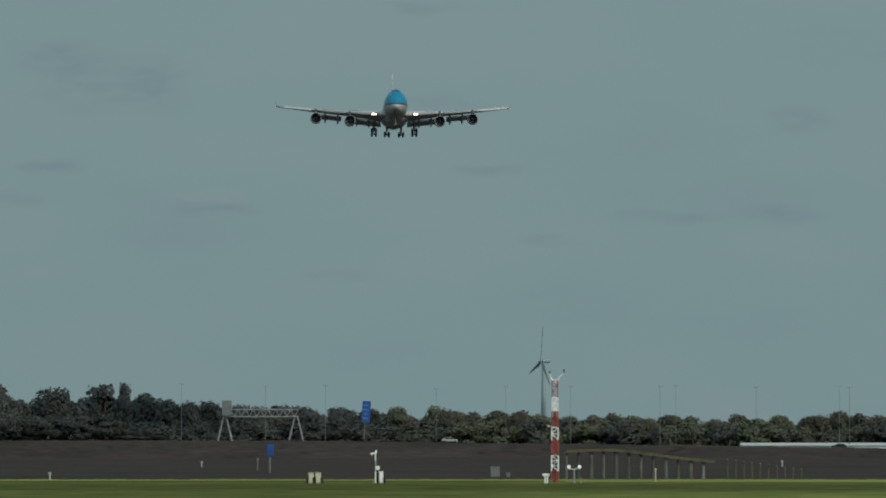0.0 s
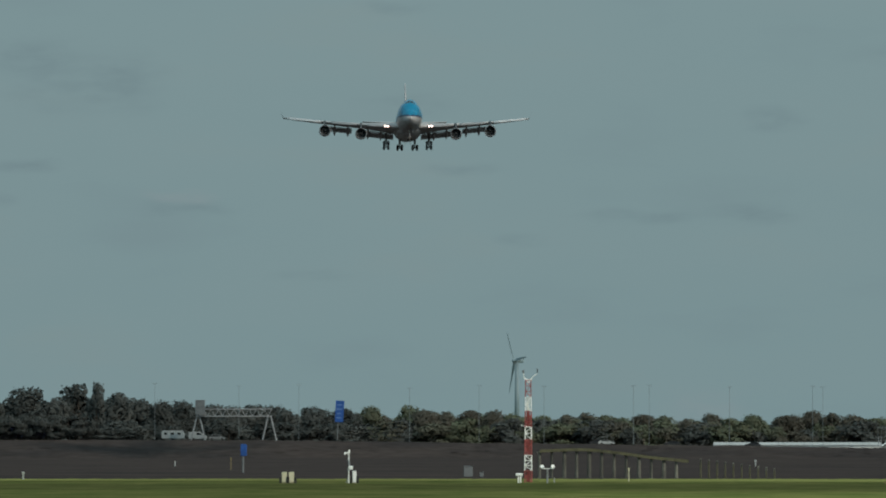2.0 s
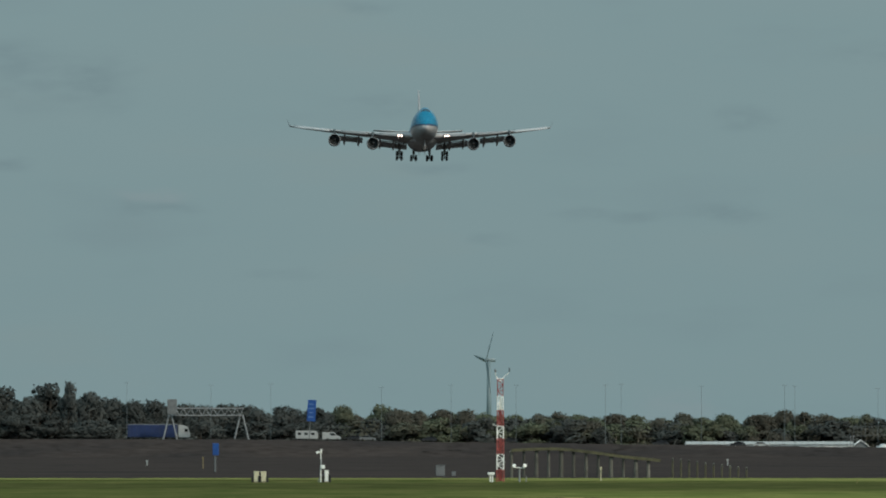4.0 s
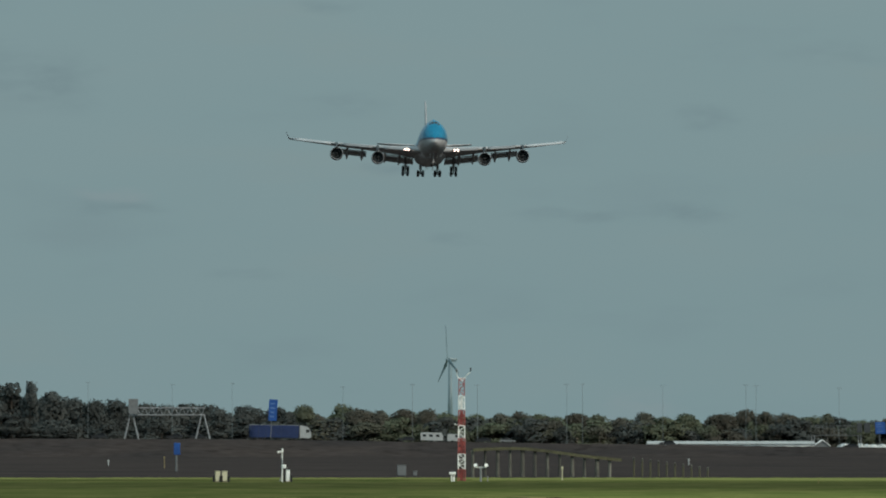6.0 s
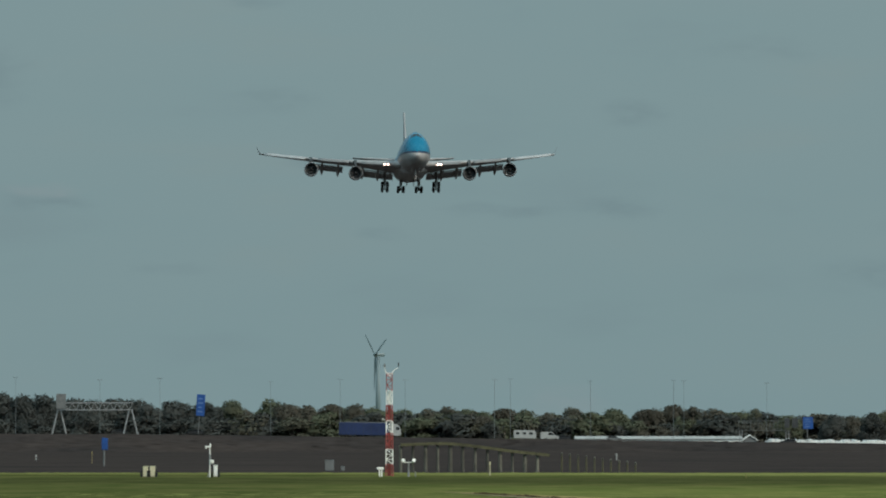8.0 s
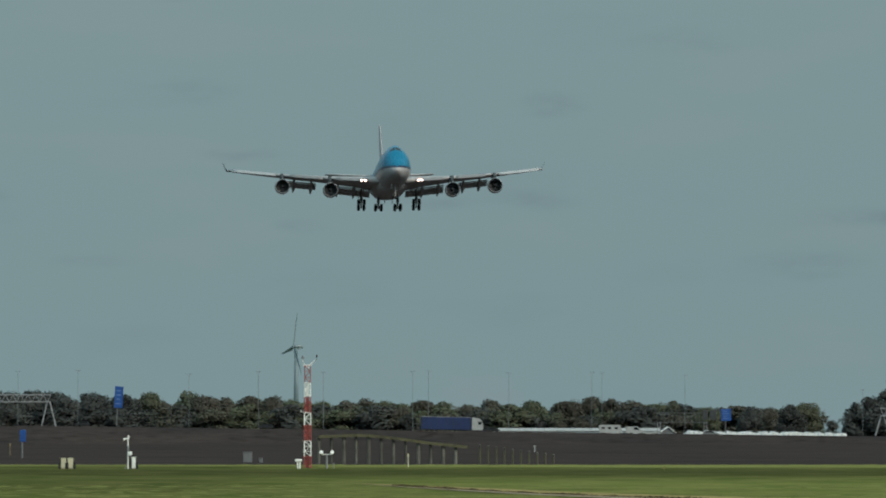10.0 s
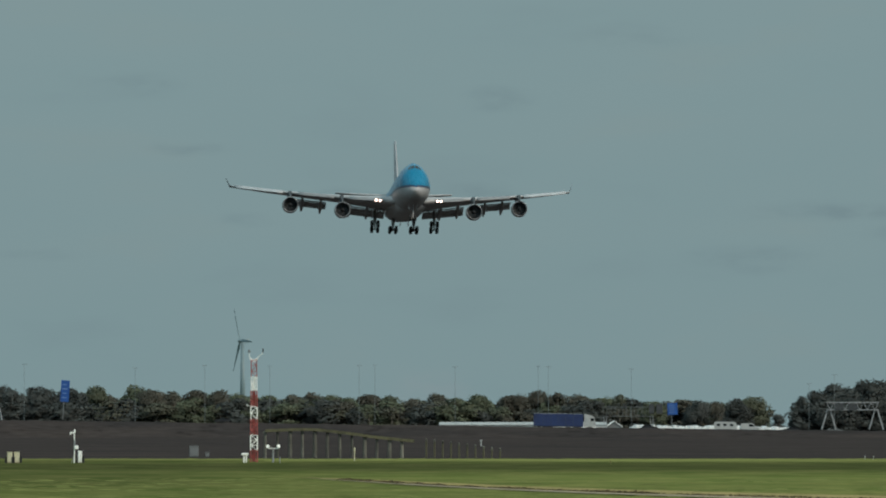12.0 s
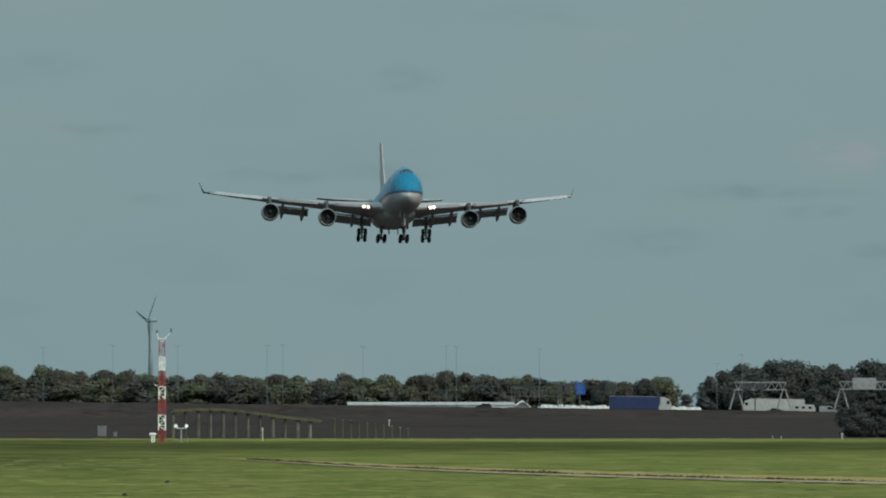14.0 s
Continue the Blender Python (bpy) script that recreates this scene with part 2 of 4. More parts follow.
SLAT_METAL = material("pale_slat_paint", (0.39, 0.39, 0.4), 0.42, 0.1, vary=0.08, size=0.8)
LIP_METAL = material("dull_intake_lip", (0.28, 0.29, 0.31), 0.4, 0.35, vary=0.05, size=1)
DUCT = material("engine_duct_dark", (0.05, 0.053, 0.057), 0.5, vary=0.15, size=2)
GEAR_GREY = material("gear_leg_grey", (0.22, 0.22, 0.22), 0.5, vary=0.15, size=2)
LAMP = material("landing_lamp", (1.0, 0.72, 0.6), 0.3, vary=0.0, emit=4.6)


# ---- mesh helpers ----
def link(name, verts, faces, mat, parent=None, label="", smooth=False):
    me = bpy.data.meshes.new(name)
    me.from_pydata([tuple(v) for v in verts], [], faces)
    me.materials.append(mat)
    if smooth:
        me.polygons.foreach_set("use_smooth", [True] * len(me.polygons))
    me.update()
    ob = new(name, me)
    if parent:
        ob.parent = parent
    return tagged(ob, label)


def part(name, bm, mat, parent=None, label="", smooth=False):
    me = bpy.data.meshes.new(name)
    bmesh.ops.recalc_face_normals(bm, faces=bm.faces[:])
    bm.to_mesh(me)
    bm.free()
    me.materials.append(mat)
    if smooth:
        me.polygons.foreach_set("use_smooth", [True] * len(me.polygons))
    ob = new(name, me)
    if parent:
        ob.parent = parent
    return tagged(ob, label)


def box(bm, c, s, bevel=0.0, turn=0.0):
    """A bevelled block of size s about the centre c."""
    res = bmesh.ops.create_cube(bm, size=1)
    vs = res["verts"]
    bmesh.ops.scale(bm, vec=s, verts=vs)
    if bevel:
        es = list({e for v in vs for e in v.link_edges})
        r = bmesh.ops.bevel(bm, geom=es, offset=bevel, segments=2, affect="EDGES", profile=0.5)
        vs = list({v for f in r["faces"] for v in f.verts} | {v for v in vs if v.is_valid})
    if turn:
        bmesh.ops.rotate(bm, cent=(0, 0, 0), matrix=Matrix.Rotation(radians(turn), 3, "Z"), verts=vs)
    bmesh.ops.translate(bm, vec=c, verts=vs)


def rod(bm, a, b, r, r2=None, seg=8):
    a, b = Vector(a), Vector(b)
    m = Matrix.Translation((a + b) / 2) @ (b - a).to_track_quat("Z", "Y").to_matrix().to_4x4()
    bmesh.ops.create_cone(bm, cap_ends=True, segments=seg, radius1=r, radius2=r if r2 is None else r2, depth=(b - a).length, matrix=m)


def loft(bm, rings, closed=True, caps=True):
    rows = [[bm.verts.new(p) for p in ring] for ring in rings]
    n = len(rows[0])
    for a, b in zip(rows, rows[1:]):
        for i in range(n if closed else n - 1):
            j = (i + 1) % n
            bm.faces.new((a[i], a[j], b[j], b[i]))
    if caps and closed:
        bm.faces.new(rows[0][::-1])
        bm.faces.new(rows[-1])


def lathe(bm, profile, centre, seg=28, axis="y"):
    """Turns (along, radius) pairs round the y axis through centre."""
    rings = []
    for along, r in profile:
        rings.append([(centre[0] + r * math.cos(2 * math.pi * k / seg), centre[1] + along, centre[2] + r * math.sin(2 * math.pi * k / seg)) for k in range(seg)])
    loft(bm, rings, caps=False)


def empty(name, label, category, group="", m=None):
    ob = new(name)
    ob.empty_display_size = 0.5
    if m is not None:
        ob.matrix_world = m
    return tagged(ob, label, category, group)


def ax(px, d):
    """Across, at depth d, of a bearing given on the scale of the opening view."""
    return (px - 982) / F * d


# ---- ground ----
def sheet(name, x0, x1, y0, y1, z, mat, nx=1, ny=1, wave=0.0, kind="structure", label="", category=""):
    vs, fs = [], []
    for j in range(ny + 1):
        for i in range(nx + 1):
            x, y = x0 + (x1 - x0) * i / nx, y0 + (y1 - y0) * j / ny
            edge = wave * noise.noise((x * 0.07, j * 7.1, 1.3)) + wave * 0.5 * noise.noise((x * 0.31, j * 3.1, 5.3)) if wave else 0
            vs.append((x, y + edge, z))
    for j in range(ny):
        for i in range(nx):
            a = j * (nx + 1) + i
            fs.append((a, a + 1, a + nx + 2, a + nx + 1))
    ob = link(name, vs, fs, mat)
    return tagged(ob, label, category, kind=kind)


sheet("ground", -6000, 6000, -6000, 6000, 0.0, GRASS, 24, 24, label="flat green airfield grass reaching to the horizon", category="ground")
# its unseen part behind the bank is added to dull bounce on the airliner
sheet("ground_heath", -900, 900, 936, 4600, 0.06, HEATH, 240, 1, wave=6, label="dark brown fallow land before the motorway bank, carried on unseen behind it", category="field")
# this pale sheet paints the sunlit strip onto the grass
sheet("ground_lit_grass", 1, 300, 868, 899, 0.045, GRASS_PALE, 120, 1, wave=7, label="belt of tall pale grass at the field edge, sunlight put into its colour", category="grass")
sheet("ground_pale_grass", -300, 300, 895, 938, 0.05, GRASS_PALE, 120, 1, wave=6, label="pale sunlit grass fringe at the field edge", category="grass")


PATH = np.polyfit((600, 554, 483.5, 407.5, 340), (3.6, 7.9, 14.7, 32.0, 60.0), 3)


def lane_strip(name, far, deep, z, mat, label, category):
    """A strip along the curved service path; far: how much further off it begins, deep: its width in depth."""
    vs, fs = [], []
    n = 110
    for i in range(n + 1):
        y = 640 - 330 * i / n
        x = float(np.polyval(PATH, y))
        for s in (0, 1):
            taper = max(0.02, min(1.0, (612 - y) / 90))
            vs.append((x, y + far + s * deep * taper + 0.7 * noise.noise((i * 0.3, s * 9, far)), z))
    for i in range(n):
        fs.append((2 * i, 2 * i + 1, 2 * i + 3, 2 * i + 2))
    return tagged(link(name, vs, fs, mat), label, category, kind="structure")


lane_strip("pavement", -6.0, 12.0, 0.05, CONCRETE, "narrow concrete service path through the grass", "path")
lane_strip("ground_dry_grass", 7.0, 34.0, 0.035, GRASS_DRY, "brown dry grass verge along the service path", "verge")


# ---- motorway bank ----
ROAD_Y = 2500.0


def road_z(x):
    rise = 3.88 - 0.0165 * x                 # levels out towards the wood
    return max(0.5, 4.9 - 0.3 * math.log1p(math.exp((4.9 - rise) / 0.3)) if rise > 0 else 0.5)


def crest_z(x):
    u = x / ROAD_Y * F
    return road_z(x) + max(0.02, min(0.75, 0.1 + 0.0006 * u))


def bank():
    vs, fs = [], []
    xs = [-900 + 15 * i for i in range(121)]
    for x in xs:
        r, c = road_z(x), crest_z(x)
        w = 0.25 * noise.noise((x * 0.05, 0, 0))
        vs += [(x, 2436, 0.0), (x, 2458, c * 0.5 + w), (x, 2478, c + w * 0.6), (x, 2482, c + w * 0.6), (x, 2485.8, r - 0.02)]
    for i in range(len(xs) - 1):
        for k in range(4):
            a = 5 * i + k
            fs.append((a, a + 5, a + 6, a + 1))
    tagged(link("ground_bank", vs, fs, HEATH), "dark overgrown embankment slope of the motorway", "embankment", kind="structure")
    for name, y0, y1, dz, mat, label, cat in (("road", 2485.8, 2518, 0.0, ASPHALT, "grey asphalt motorway carriageway on its bank", "road"),):
        vs, fs = [], []
        for x in xs:
            vs += [(x, y0, road_z(x) + dz), (x, y1, road_z(x) + dz), (x, y1 + 20, 0)]
        for i in range(len(xs) - 1):
            for k in range(2):
                a = 3 * i + k
                fs.append((a, a + 3, a + 4, a + 1))
        tagged(link(name, vs, fs, mat), label, cat, kind="structure")


bank()


# ---- the airliner (nose at the origin, tail towards +y) ----
STATIONS = [(0.0, -1.05, -1.15, 0.06), (0.25, -0.5, -1.6, 0.62), (0.7, 0.0, -2.0, 1.05), (1.5, 0.75, -2.45, 1.6), (3.0, 1.95, -2.85, 2.25), (4.2, 3.2, -3.0, 2.6),
            (5.4, 4.0, -3.1, 2.82), (7.5, 4.52, -3.2, 3.08), (10, 4.74, -3.25, 3.25), (16, 4.76, -3.25, 3.25), (22, 4.66, -3.25, 3.25), (26, 4.4, -3.25, 3.25),
            (30, 3.6, -3.25, 3.25), (34, 3.28, -3.25, 3.25), (46, 3.25, -3.25, 3.25), (52, 3.25, -2.75, 3.15), (58, 3.15, -1.5, 2.6), (63, 3.0, -0.1, 1.8), (67, 2.75, 1.2, 0.9), (69, 2.4, 1.8, 0.25)]


def fus_at(y):
    for a, b in zip(STATIONS, STATIONS[1:]):
        if a[0] <= y <= b[0]:
            k = (y - a[0]) / (b[0] - a[0])
            return [a[i] + (b[i] - a[i]) * k for i in (1, 2, 3)]
    return list(STATIONS[-1][1:])


def fus_point(y, a, off=0.0):
    """A point of the hull; a: angle from picture right (0) over the top (90)."""
    top, bot, w = fus_at(y)
    zc = min(0.0, (top + bot) / 2) if y < 4 else (0.0 if y < 50 else (top + bot) / 2)
    ca, sa = math.cos(a), math.sin(a)
    hump = max(0.0, min(1.0, (top - 3.25) / 1.35)) if y < 36 else 0.0
    if sa >= 0:
        x = w * math.copysign(abs(ca) ** (1.0 + 0.42 * hump), ca)
        z = zc + (top - zc) * sa
    else:
        x, z = w * ca, zc + (zc - bot) * sa
    return Vector((x + off * ca, y, z + off * sa))


def airfoil(x, ylead, chord, z, thick, twist=0.0):
    pts = []
    for k in range(20):
        a = 2 * math.pi * k / 20
        u = 0.5 - 0.5 * math.cos(a)
        t = thick * chord * (1.48 * math.sqrt(u) - 0.63 * u - 1.76 * u * u + 1.42 * u ** 3 - 0.51 * u ** 4) + 0.01
        dz = (t if a <= math.pi else -t * 0.75) + 0.02 * chord * math.sin(math.pi * u)
        pts.append((x, ylead + u * chord, z + dz - math.sin(radians(twist)) * u * chord))
    return pts


def wing_le(x):
    return 19.0 + (x - 3.0) * 0.925


def wing_te(x):
    return 36.0 + (x - 3) * 0.2 if x < 12.5 else 37.9 + (x - 12.5) * 0.63


def wing_z(x):
    k = (x - 3.0) / 29.0
    return -1.55 + (x - 3.0) * 0.116 + 1.15 * k * k


def airliner():
    plane = empty("airliner", "four-engined wide-body airliner, sky-blue crown, white belly, gear down", "airplane")
    ys = sorted({s[0] for s in STATIONS} | {0.1, 0.45, 1.0, 2.2, 3.6, 4.8, 6.4, 8.5, 13, 19, 24, 28, 32, 40, 49, 55, 60.5, 65})
    line = -0.06

    def angle_at(y, z):
        """The angle at which the hull stands at height z."""
        top, bot, w = fus_at(y)
        zc = min(0.0, (top + bot) / 2) if y < 4 else (0.0 if y < 50 else (top + bot) / 2)
        r = (z - zc) / ((top - zc) if z >= zc else (zc - bot))
        return math.asin(max(-0.999, min(0.999, r)))

    def band(name, mat, label, edges, n):
        bm = bmesh.new()
        rings = []
        for y in ys:
            a0, a1 = edges(y)
            rings.append([fus_point(y, a0 + (a1 - a0) * k / n) for k in range(n + 1)])
        loft(bm, rings, closed=False)
        return part(name, bm, mat, plane, label, smooth=True)

    def rise(y):
        return line + max(0.0, y - 30) * 0.012

    band("fuselage_crown", FUS_BLUE, "sky-blue painted upper fuselage", lambda y: (angle_at(y, rise(y)), math.pi - angle_at(y, rise(y))), 26)
    band("fuselage_stripe", FUS_NAVY, "", lambda y: (angle_at(y, rise(y) - 0.42), angle_at(y, rise(y))), 2)
    band("fuselage_stripe", FUS_NAVY, "", lambda y: (math.pi - angle_at(y, rise(y)), math.pi - angle_at(y, rise(y) - 0.42)), 2)
    band("fuselage_belly", FUS_WHITE, "white painted lower fuselage", lambda y: (math.pi - angle_at(y, rise(y) - 0.42), 2 * math.pi + angle_at(y, rise(y) - 0.42)), 24)
    # wing-body fairing
    bm = bmesh.new()
    rings = []
    for y, w, d in ((17, 0.4, 2.6), (19, 2.6, 3.45), (23, 3.5, 3.85), (30, 3.75, 4.0), (37, 3.6, 3.95), (42, 2.4, 3.5), (44, 0.4, 2.7)):
        rings.append([(w * math.cos(a), y, -1.3 + (d - 1.3) * math.sin(a)) for a in [math.pi + math.pi * k / 14 for k in range(15)]])
    loft(bm, rings, closed=False)
    part("belly_fairing", bm, BELLY_GREY, plane, "grey belly fairing", smooth=True)
    # windshield
    for a0, a1 in ((63, 71), (73.5, 88), (92, 106.5), (109, 117)):
        bm = bmesh.new()
        grid = [[fus_point(y, radians(a0 + (a1 - a0) * k / 4), 0.03) for k in range(5)] for y in (4.4, 4.85, 5.3)]
        loft(bm, grid, closed=False)
        part("windshield_pane", bm, GLASS_DARK, plane, smooth=True)
    for s in (1, -1):
        xs = [2.2, 3, 5, 8, 12.5, 17, 22, 27, 31, 32.0]
        bm = bmesh.new()
        loft(bm, [airfoil(s * x, wing_le(x), wing_te(x) - wing_le(x), wing_z(x), 0.135 - 0.0017 * x, 2.0 - 0.12 * x) for x in xs])
        wing = part("wing", bm, WING_GREY, plane, "swept grey wing with upturned tip", smooth=True)
        # winglet
        bm = bmesh.new()
        x = 32.0
        loft(bm, [airfoil(s * x, wing_le(x) + 0.8, 3.2, wing_z(x), 0.09), airfoil(s * (x + 0.25), wing_le(x) + 1.9, 2.4, wing_z(x) + 0.55, 0.08), airfoil(s * (x + 0.75), wing_le(x) + 3.6, 1.2, wing_z(x) + 1.85, 0.08)])
        part("winglet", bm, WINGLET_GREY, wing, "dark grey winglet", smooth=True)
        # slats, drooped before the leading edge
        for x0, x1 in ((5.0, 10.6), (13.4, 19.8), (22.6, 31.2)):
            bm = bmesh.new()
            rings = []
            for k in range(6):
                x = x0 + (x1 - x0) * k / 5
                y, z, c = wing_le(x), wing_z(x), 1.5 - 0.022 * x
                rings.append([(s * x, y + 0.5, z + 0.42), (s * x, y - 0.2, z + 0.24), (s * x, y - 0.75, z - 0.14), (s * x, y - 0.95, z - 0.22), (s * x, y - 0.72, z - 0.29), (s * x, y - 0.25, z - 0.12), (s * x, y + 0.5, z + 0.3)])
            loft(bm, rings)
            part("slat", bm, SLAT_METAL if x0 > 20 else KRUEGER_GREY, wing, "pale metal leading-edge slat" if x0 > 20 else "grey leading-edge flap panel", smooth=True)
        # flaps in three slotted elements
        for x0, x1, drop in ((3.6, 11.4, 1.0), (14.4, 20.6, 0.8)):
            for e in range(3):
                bm = bmesh.new()
                rings = []
                for k in range(4):
                    x = x0 + (x1 - x0) * k / 3
                    ch = (1.0, 1.9, 1.3)[e] * drop
                    ang = radians((8, 15, 28)[e])
                    y0 = wing_te(x) + (-1.1, -0.25, 1.35)[e] * drop
                    z0 = wing_z(x) - 0.5 * drop - (0.0, 0.22, 0.72)[e] * drop
                    th = 0.13
                    rings.append([(s * x, y0, z0), (s * x, y0 + ch * 0.4 * math.cos(ang), z0 - ch * 0.4 * math.sin(ang) + th), (s * x, y0 + ch * math.cos(ang), z0 - ch * math.sin(ang)),
                                  (s * x, y0 + ch * 0.4 * math.cos(ang), z0 - ch * 0.4 * math.sin(ang) - th)])
                loft(bm, rings)
                part("flap", bm, WING_GREY, wing, "lowered trailing-edge flap")
        # flap track fairings
        for x in (6.9, 10.2, 15.4, 18.8):
            bm = bmesh.new()
            y, z = wing_te(x), wing_z(x)
            lathe(bm, [(-3.4, 0.02), (-2.6, 0.24), (-1, 0.38), (0.8, 0.36), (2.2, 0.2), (2.9, 0.02)], (0, 0, 0), 10)
            bmesh.ops.rotate(bm, cent=(0, 0, 0), matrix=Matrix.Rotation(radians(-22), 3, "X"), verts=bm.verts)
            bmesh.ops.translate(bm, vec=(s * x, y, z - 1.3), verts=bm.verts)
            part("flap_fairing", bm, WING_GREY, wing, smooth=True)
        # engines
        for x, y, z in ((12.25, 20.6, -3.15), (21.45, 30.6, -1.55)):
            bm = bmesh.new()
            lathe(bm, [(0.28, 1.27), (0.05, 1.34), (0.0, 1.375), (0.06, 1.42)], (s * x, y, z))
            eng = bmesh.new()
            lathe(eng, [(0.06, 1.42), (0.6, 1.5), (1.8, 1.52), (3.2, 1.4), (4.1, 1.2), (4.1, 0.9), (5.6, 0.62), (6.2, 0.35), (7.2, 0.05)], (s * x, y, z))
            engine = part("engine", eng, WING_GREY, plane, "turbofan engine nacelle under the wing", smooth=True)
            part("intake_lip", bm, LIP_METAL, engine, "polished metal intake lip", smooth=True)
            bm = bmesh.new()
            lathe(bm, [(0.28, 1.27), (1.0, 1.24), (1.25, 1.2), (1.3, 0.4), (1.3, 0.0)], (s * x, y, z))
            part("intake_duct", bm, DUCT, engine, "dark intake duct with fan", smooth=True)
            for k in range(24):
                bm = bmesh.new()
                a = 2 * math.pi * k / 24
                d, q = Vector((math.cos(a), 0, math.sin(a))), Vector((-math.sin(a), 0, math.cos(a)))
                c = Vector((s * x, y + 1.05, z))
                back = Vector((0, 0.03, 0))
                loft(bm, [[root, tip, tip + back, root + back] for root, tip in ((c + d * 0.38 - q * 0.04, c + d * 1.16 - q * 0.1 + Vector((0, 0.1, 0))), (c + d * 0.38 + q * 0.04 + Vector((0, 0.08, 0)), c + d * 1.16 + q * 0.06))])
                part("fan_blade", bm, STEEL_DARK, engine)
            bm = bmesh.new()
            lathe(bm, [(0.55, 0.01), (0.7, 0.16), (0.9, 0.3), (1.2, 0.4)], (s * x, y, z), 14)
            part("spinner", bm, STEEL_DARK, engine, smooth=True)
            bm = bmesh.new()
            wz = wing_z(x)
            loft(bm, [[(s * x - w, yy, z0), (s * x + w, yy, z0), (s * x + w, yy, z1), (s * x - w, yy, z1)] for yy, z0, z1, w in
                      ((y + 0.9, z + 1.35, z + 1.6, 0.1), (y + 2.4, z + 1.2, wz + 0.12, 0.3), (y + 5.5, z + 0.9, wz + 0.15, 0.3), (y + 11, wz - 0.7, wz, 0.12))])
            # the pylon's shade is put into its colour
            part("pylon", bm, STEEL_DARK, engine, "engine pylon, shade put into its dark grey")
        # tailplane
        bm = bmesh.new()
        loft(bm, [airfoil(s * x, 57.5 + (x - 0.8) * 0.78, 9.0 - (x - 0.8) * 0.62, 2.42 + x * 0.12, 0.1) for x in (0.8, 3, 6, 9, 11.1)])
        part("tailplane", bm, WING_GREY, plane, smooth=True)
        # landing lamps in the wing root
        for dx in (0, 0.72):
            bm = bmesh.new()
            x = 5.3 + dx
            lathe(bm, [(0, 0.01), (0.02, 0.16), (0.1, 0.215), (0.35, 0.235)], (s * x, wing_le(x) - 1.15, wing_z(x) - 0.1), 14)
            part("landing_light", bm, LAMP, plane, "glowing warm white landing light", smooth=True)
        # main gear: wing gear and body gear
        for name, x, y, ztop, zb, tilt in (("wing_gear", 5.55, 32.2, -2.2, -5.3, 40), ("body_gear", 1.95, 35.4, -3.3, -5.6, 6)):
            bm = bmesh.new()
            rod(bm, (s * x, y, ztop), (s * x, y, zb + 0.9), 0.3)
            rod(bm, (s * x, y, zb + 1.3), (s * x, y, zb), 0.17)
            rod(bm, (s * x, y + 0.1, zb + 1.6), (s * (x - 1.3), y + 0.3, ztop + 0.2), 0.1)
            rod(bm, (s * x, y, zb + 1.7), (s * x, y - 2.4, ztop + 0.1), 0.1)
            gear = part(name, bm, GEAR_GREY, plane, "lowered landing gear leg")
            bm = bmesh.new()
            ty, cy = math.sin(radians(tilt)) * 0.78, math.cos(radians(tilt)) * 0.78
            rod(bm, (s * x, y - cy, zb + ty), (s * x, y + cy, zb - ty), 0.15)
            for q in (-1, 1):
                rod(bm, (s * x - 0.56, y + q * cy, zb - q * ty), (s * x + 0.56, y + q * cy, zb - q * ty), 0.1)
            part("bogie_beam", bm, GEAR_GREY, gear)
            for q in (-1, 1):
                for w in (-1, 1):
                    bm = bmesh.new()
                    lathe(bm, [(0, 0.0), (0.0, 0.3), (0.03, 0.52), (0.12, 0.63), (0.3, 0.65), (0.48, 0.63), (0.57, 0.52), (0.6, 0.3), (0.6, 0)], (0, -0.3, 0), 20)
                    bmesh.ops.rotate(bm, cent=(0, 0, 0), matrix=Matrix.Rotation(radians(90), 3, "Z"), verts=bm.verts)
                    bmesh.ops.translate(bm, vec=(s * x + w * 0.56, y + q * cy, zb - q * ty), verts=bm.verts)
                    part("wheel", bm, RUBBER, gear, "black tyre", smooth=True)
            if name == "wing_gear":
                bm = bmesh.new()
                box(bm, (s * (x + 0.55), y, ztop - 0.9), (0.08, 1.9, 1.5), 0.03)
                part("gear_door", bm, WING_GREY, gear)
        bm = bmesh.new()
        box(bm, (s * 0.75, 33.5, -4.5), (0.06, 2.2, 1.0), 0.02)
        part("gear_door", bm, BELLY_GREY, plane)
    # nose gear
    bm = bmesh.new()
    rod(bm, (0, 8.0, -2.8), (0, 7.7, -5.6), 0.15)
    rod(bm, (0, 7.8, -4.6), (0, 9.6, -3.0), 0.08)
    rod(bm, (-0.42, 7.7, -5.6), (0.42, 7.7, -5.6), 0.09)
    gear = part("nose_gear", bm, FUS_WHITE, plane, "lowered nose gear leg")
    for w in (-1, 1):
        bm = bmesh.new()
        lathe(bm, [(0, 0.0), (0.0, 0.3), (0.04, 0.52), (0.2, 0.6), (0.36, 0.52), (0.4, 0.3), (0.4, 0)], (0, -0.2, 0), 18)
        bmesh.ops.rotate(bm, cent=(0, 0, 0), matrix=Matrix.Rotation(radians(90), 3, "Z"), verts=bm.verts)
        bmesh.ops.translate(bm, vec=(w * 0.46, 7.7, -5.6), verts=bm.verts)
        part("wheel", bm, RUBBER, gear, "black tyre", smooth=True)
        bm = bmesh.new()
        box(bm, (w * 0.75, 8.2, -3.6), (0.05, 2.0, 0.9), 0.02)
        part("gear_door", bm, FUS_WHITE, gear)
    # fin
    bm = bmesh.new()
    rings = []
    for z, y0, c in ((2.9, 51.0, 13.5), (4.0, 53.6, 11.4), (9, 58.8, 7.8), (13.5, 63.2, 4.7), (13.8, 64.0, 3.7)):
        rings.append([(p[2], p[1], z) for p in airfoil(0, y0, c, 0, 0.06)])
    loft(bm, rings)
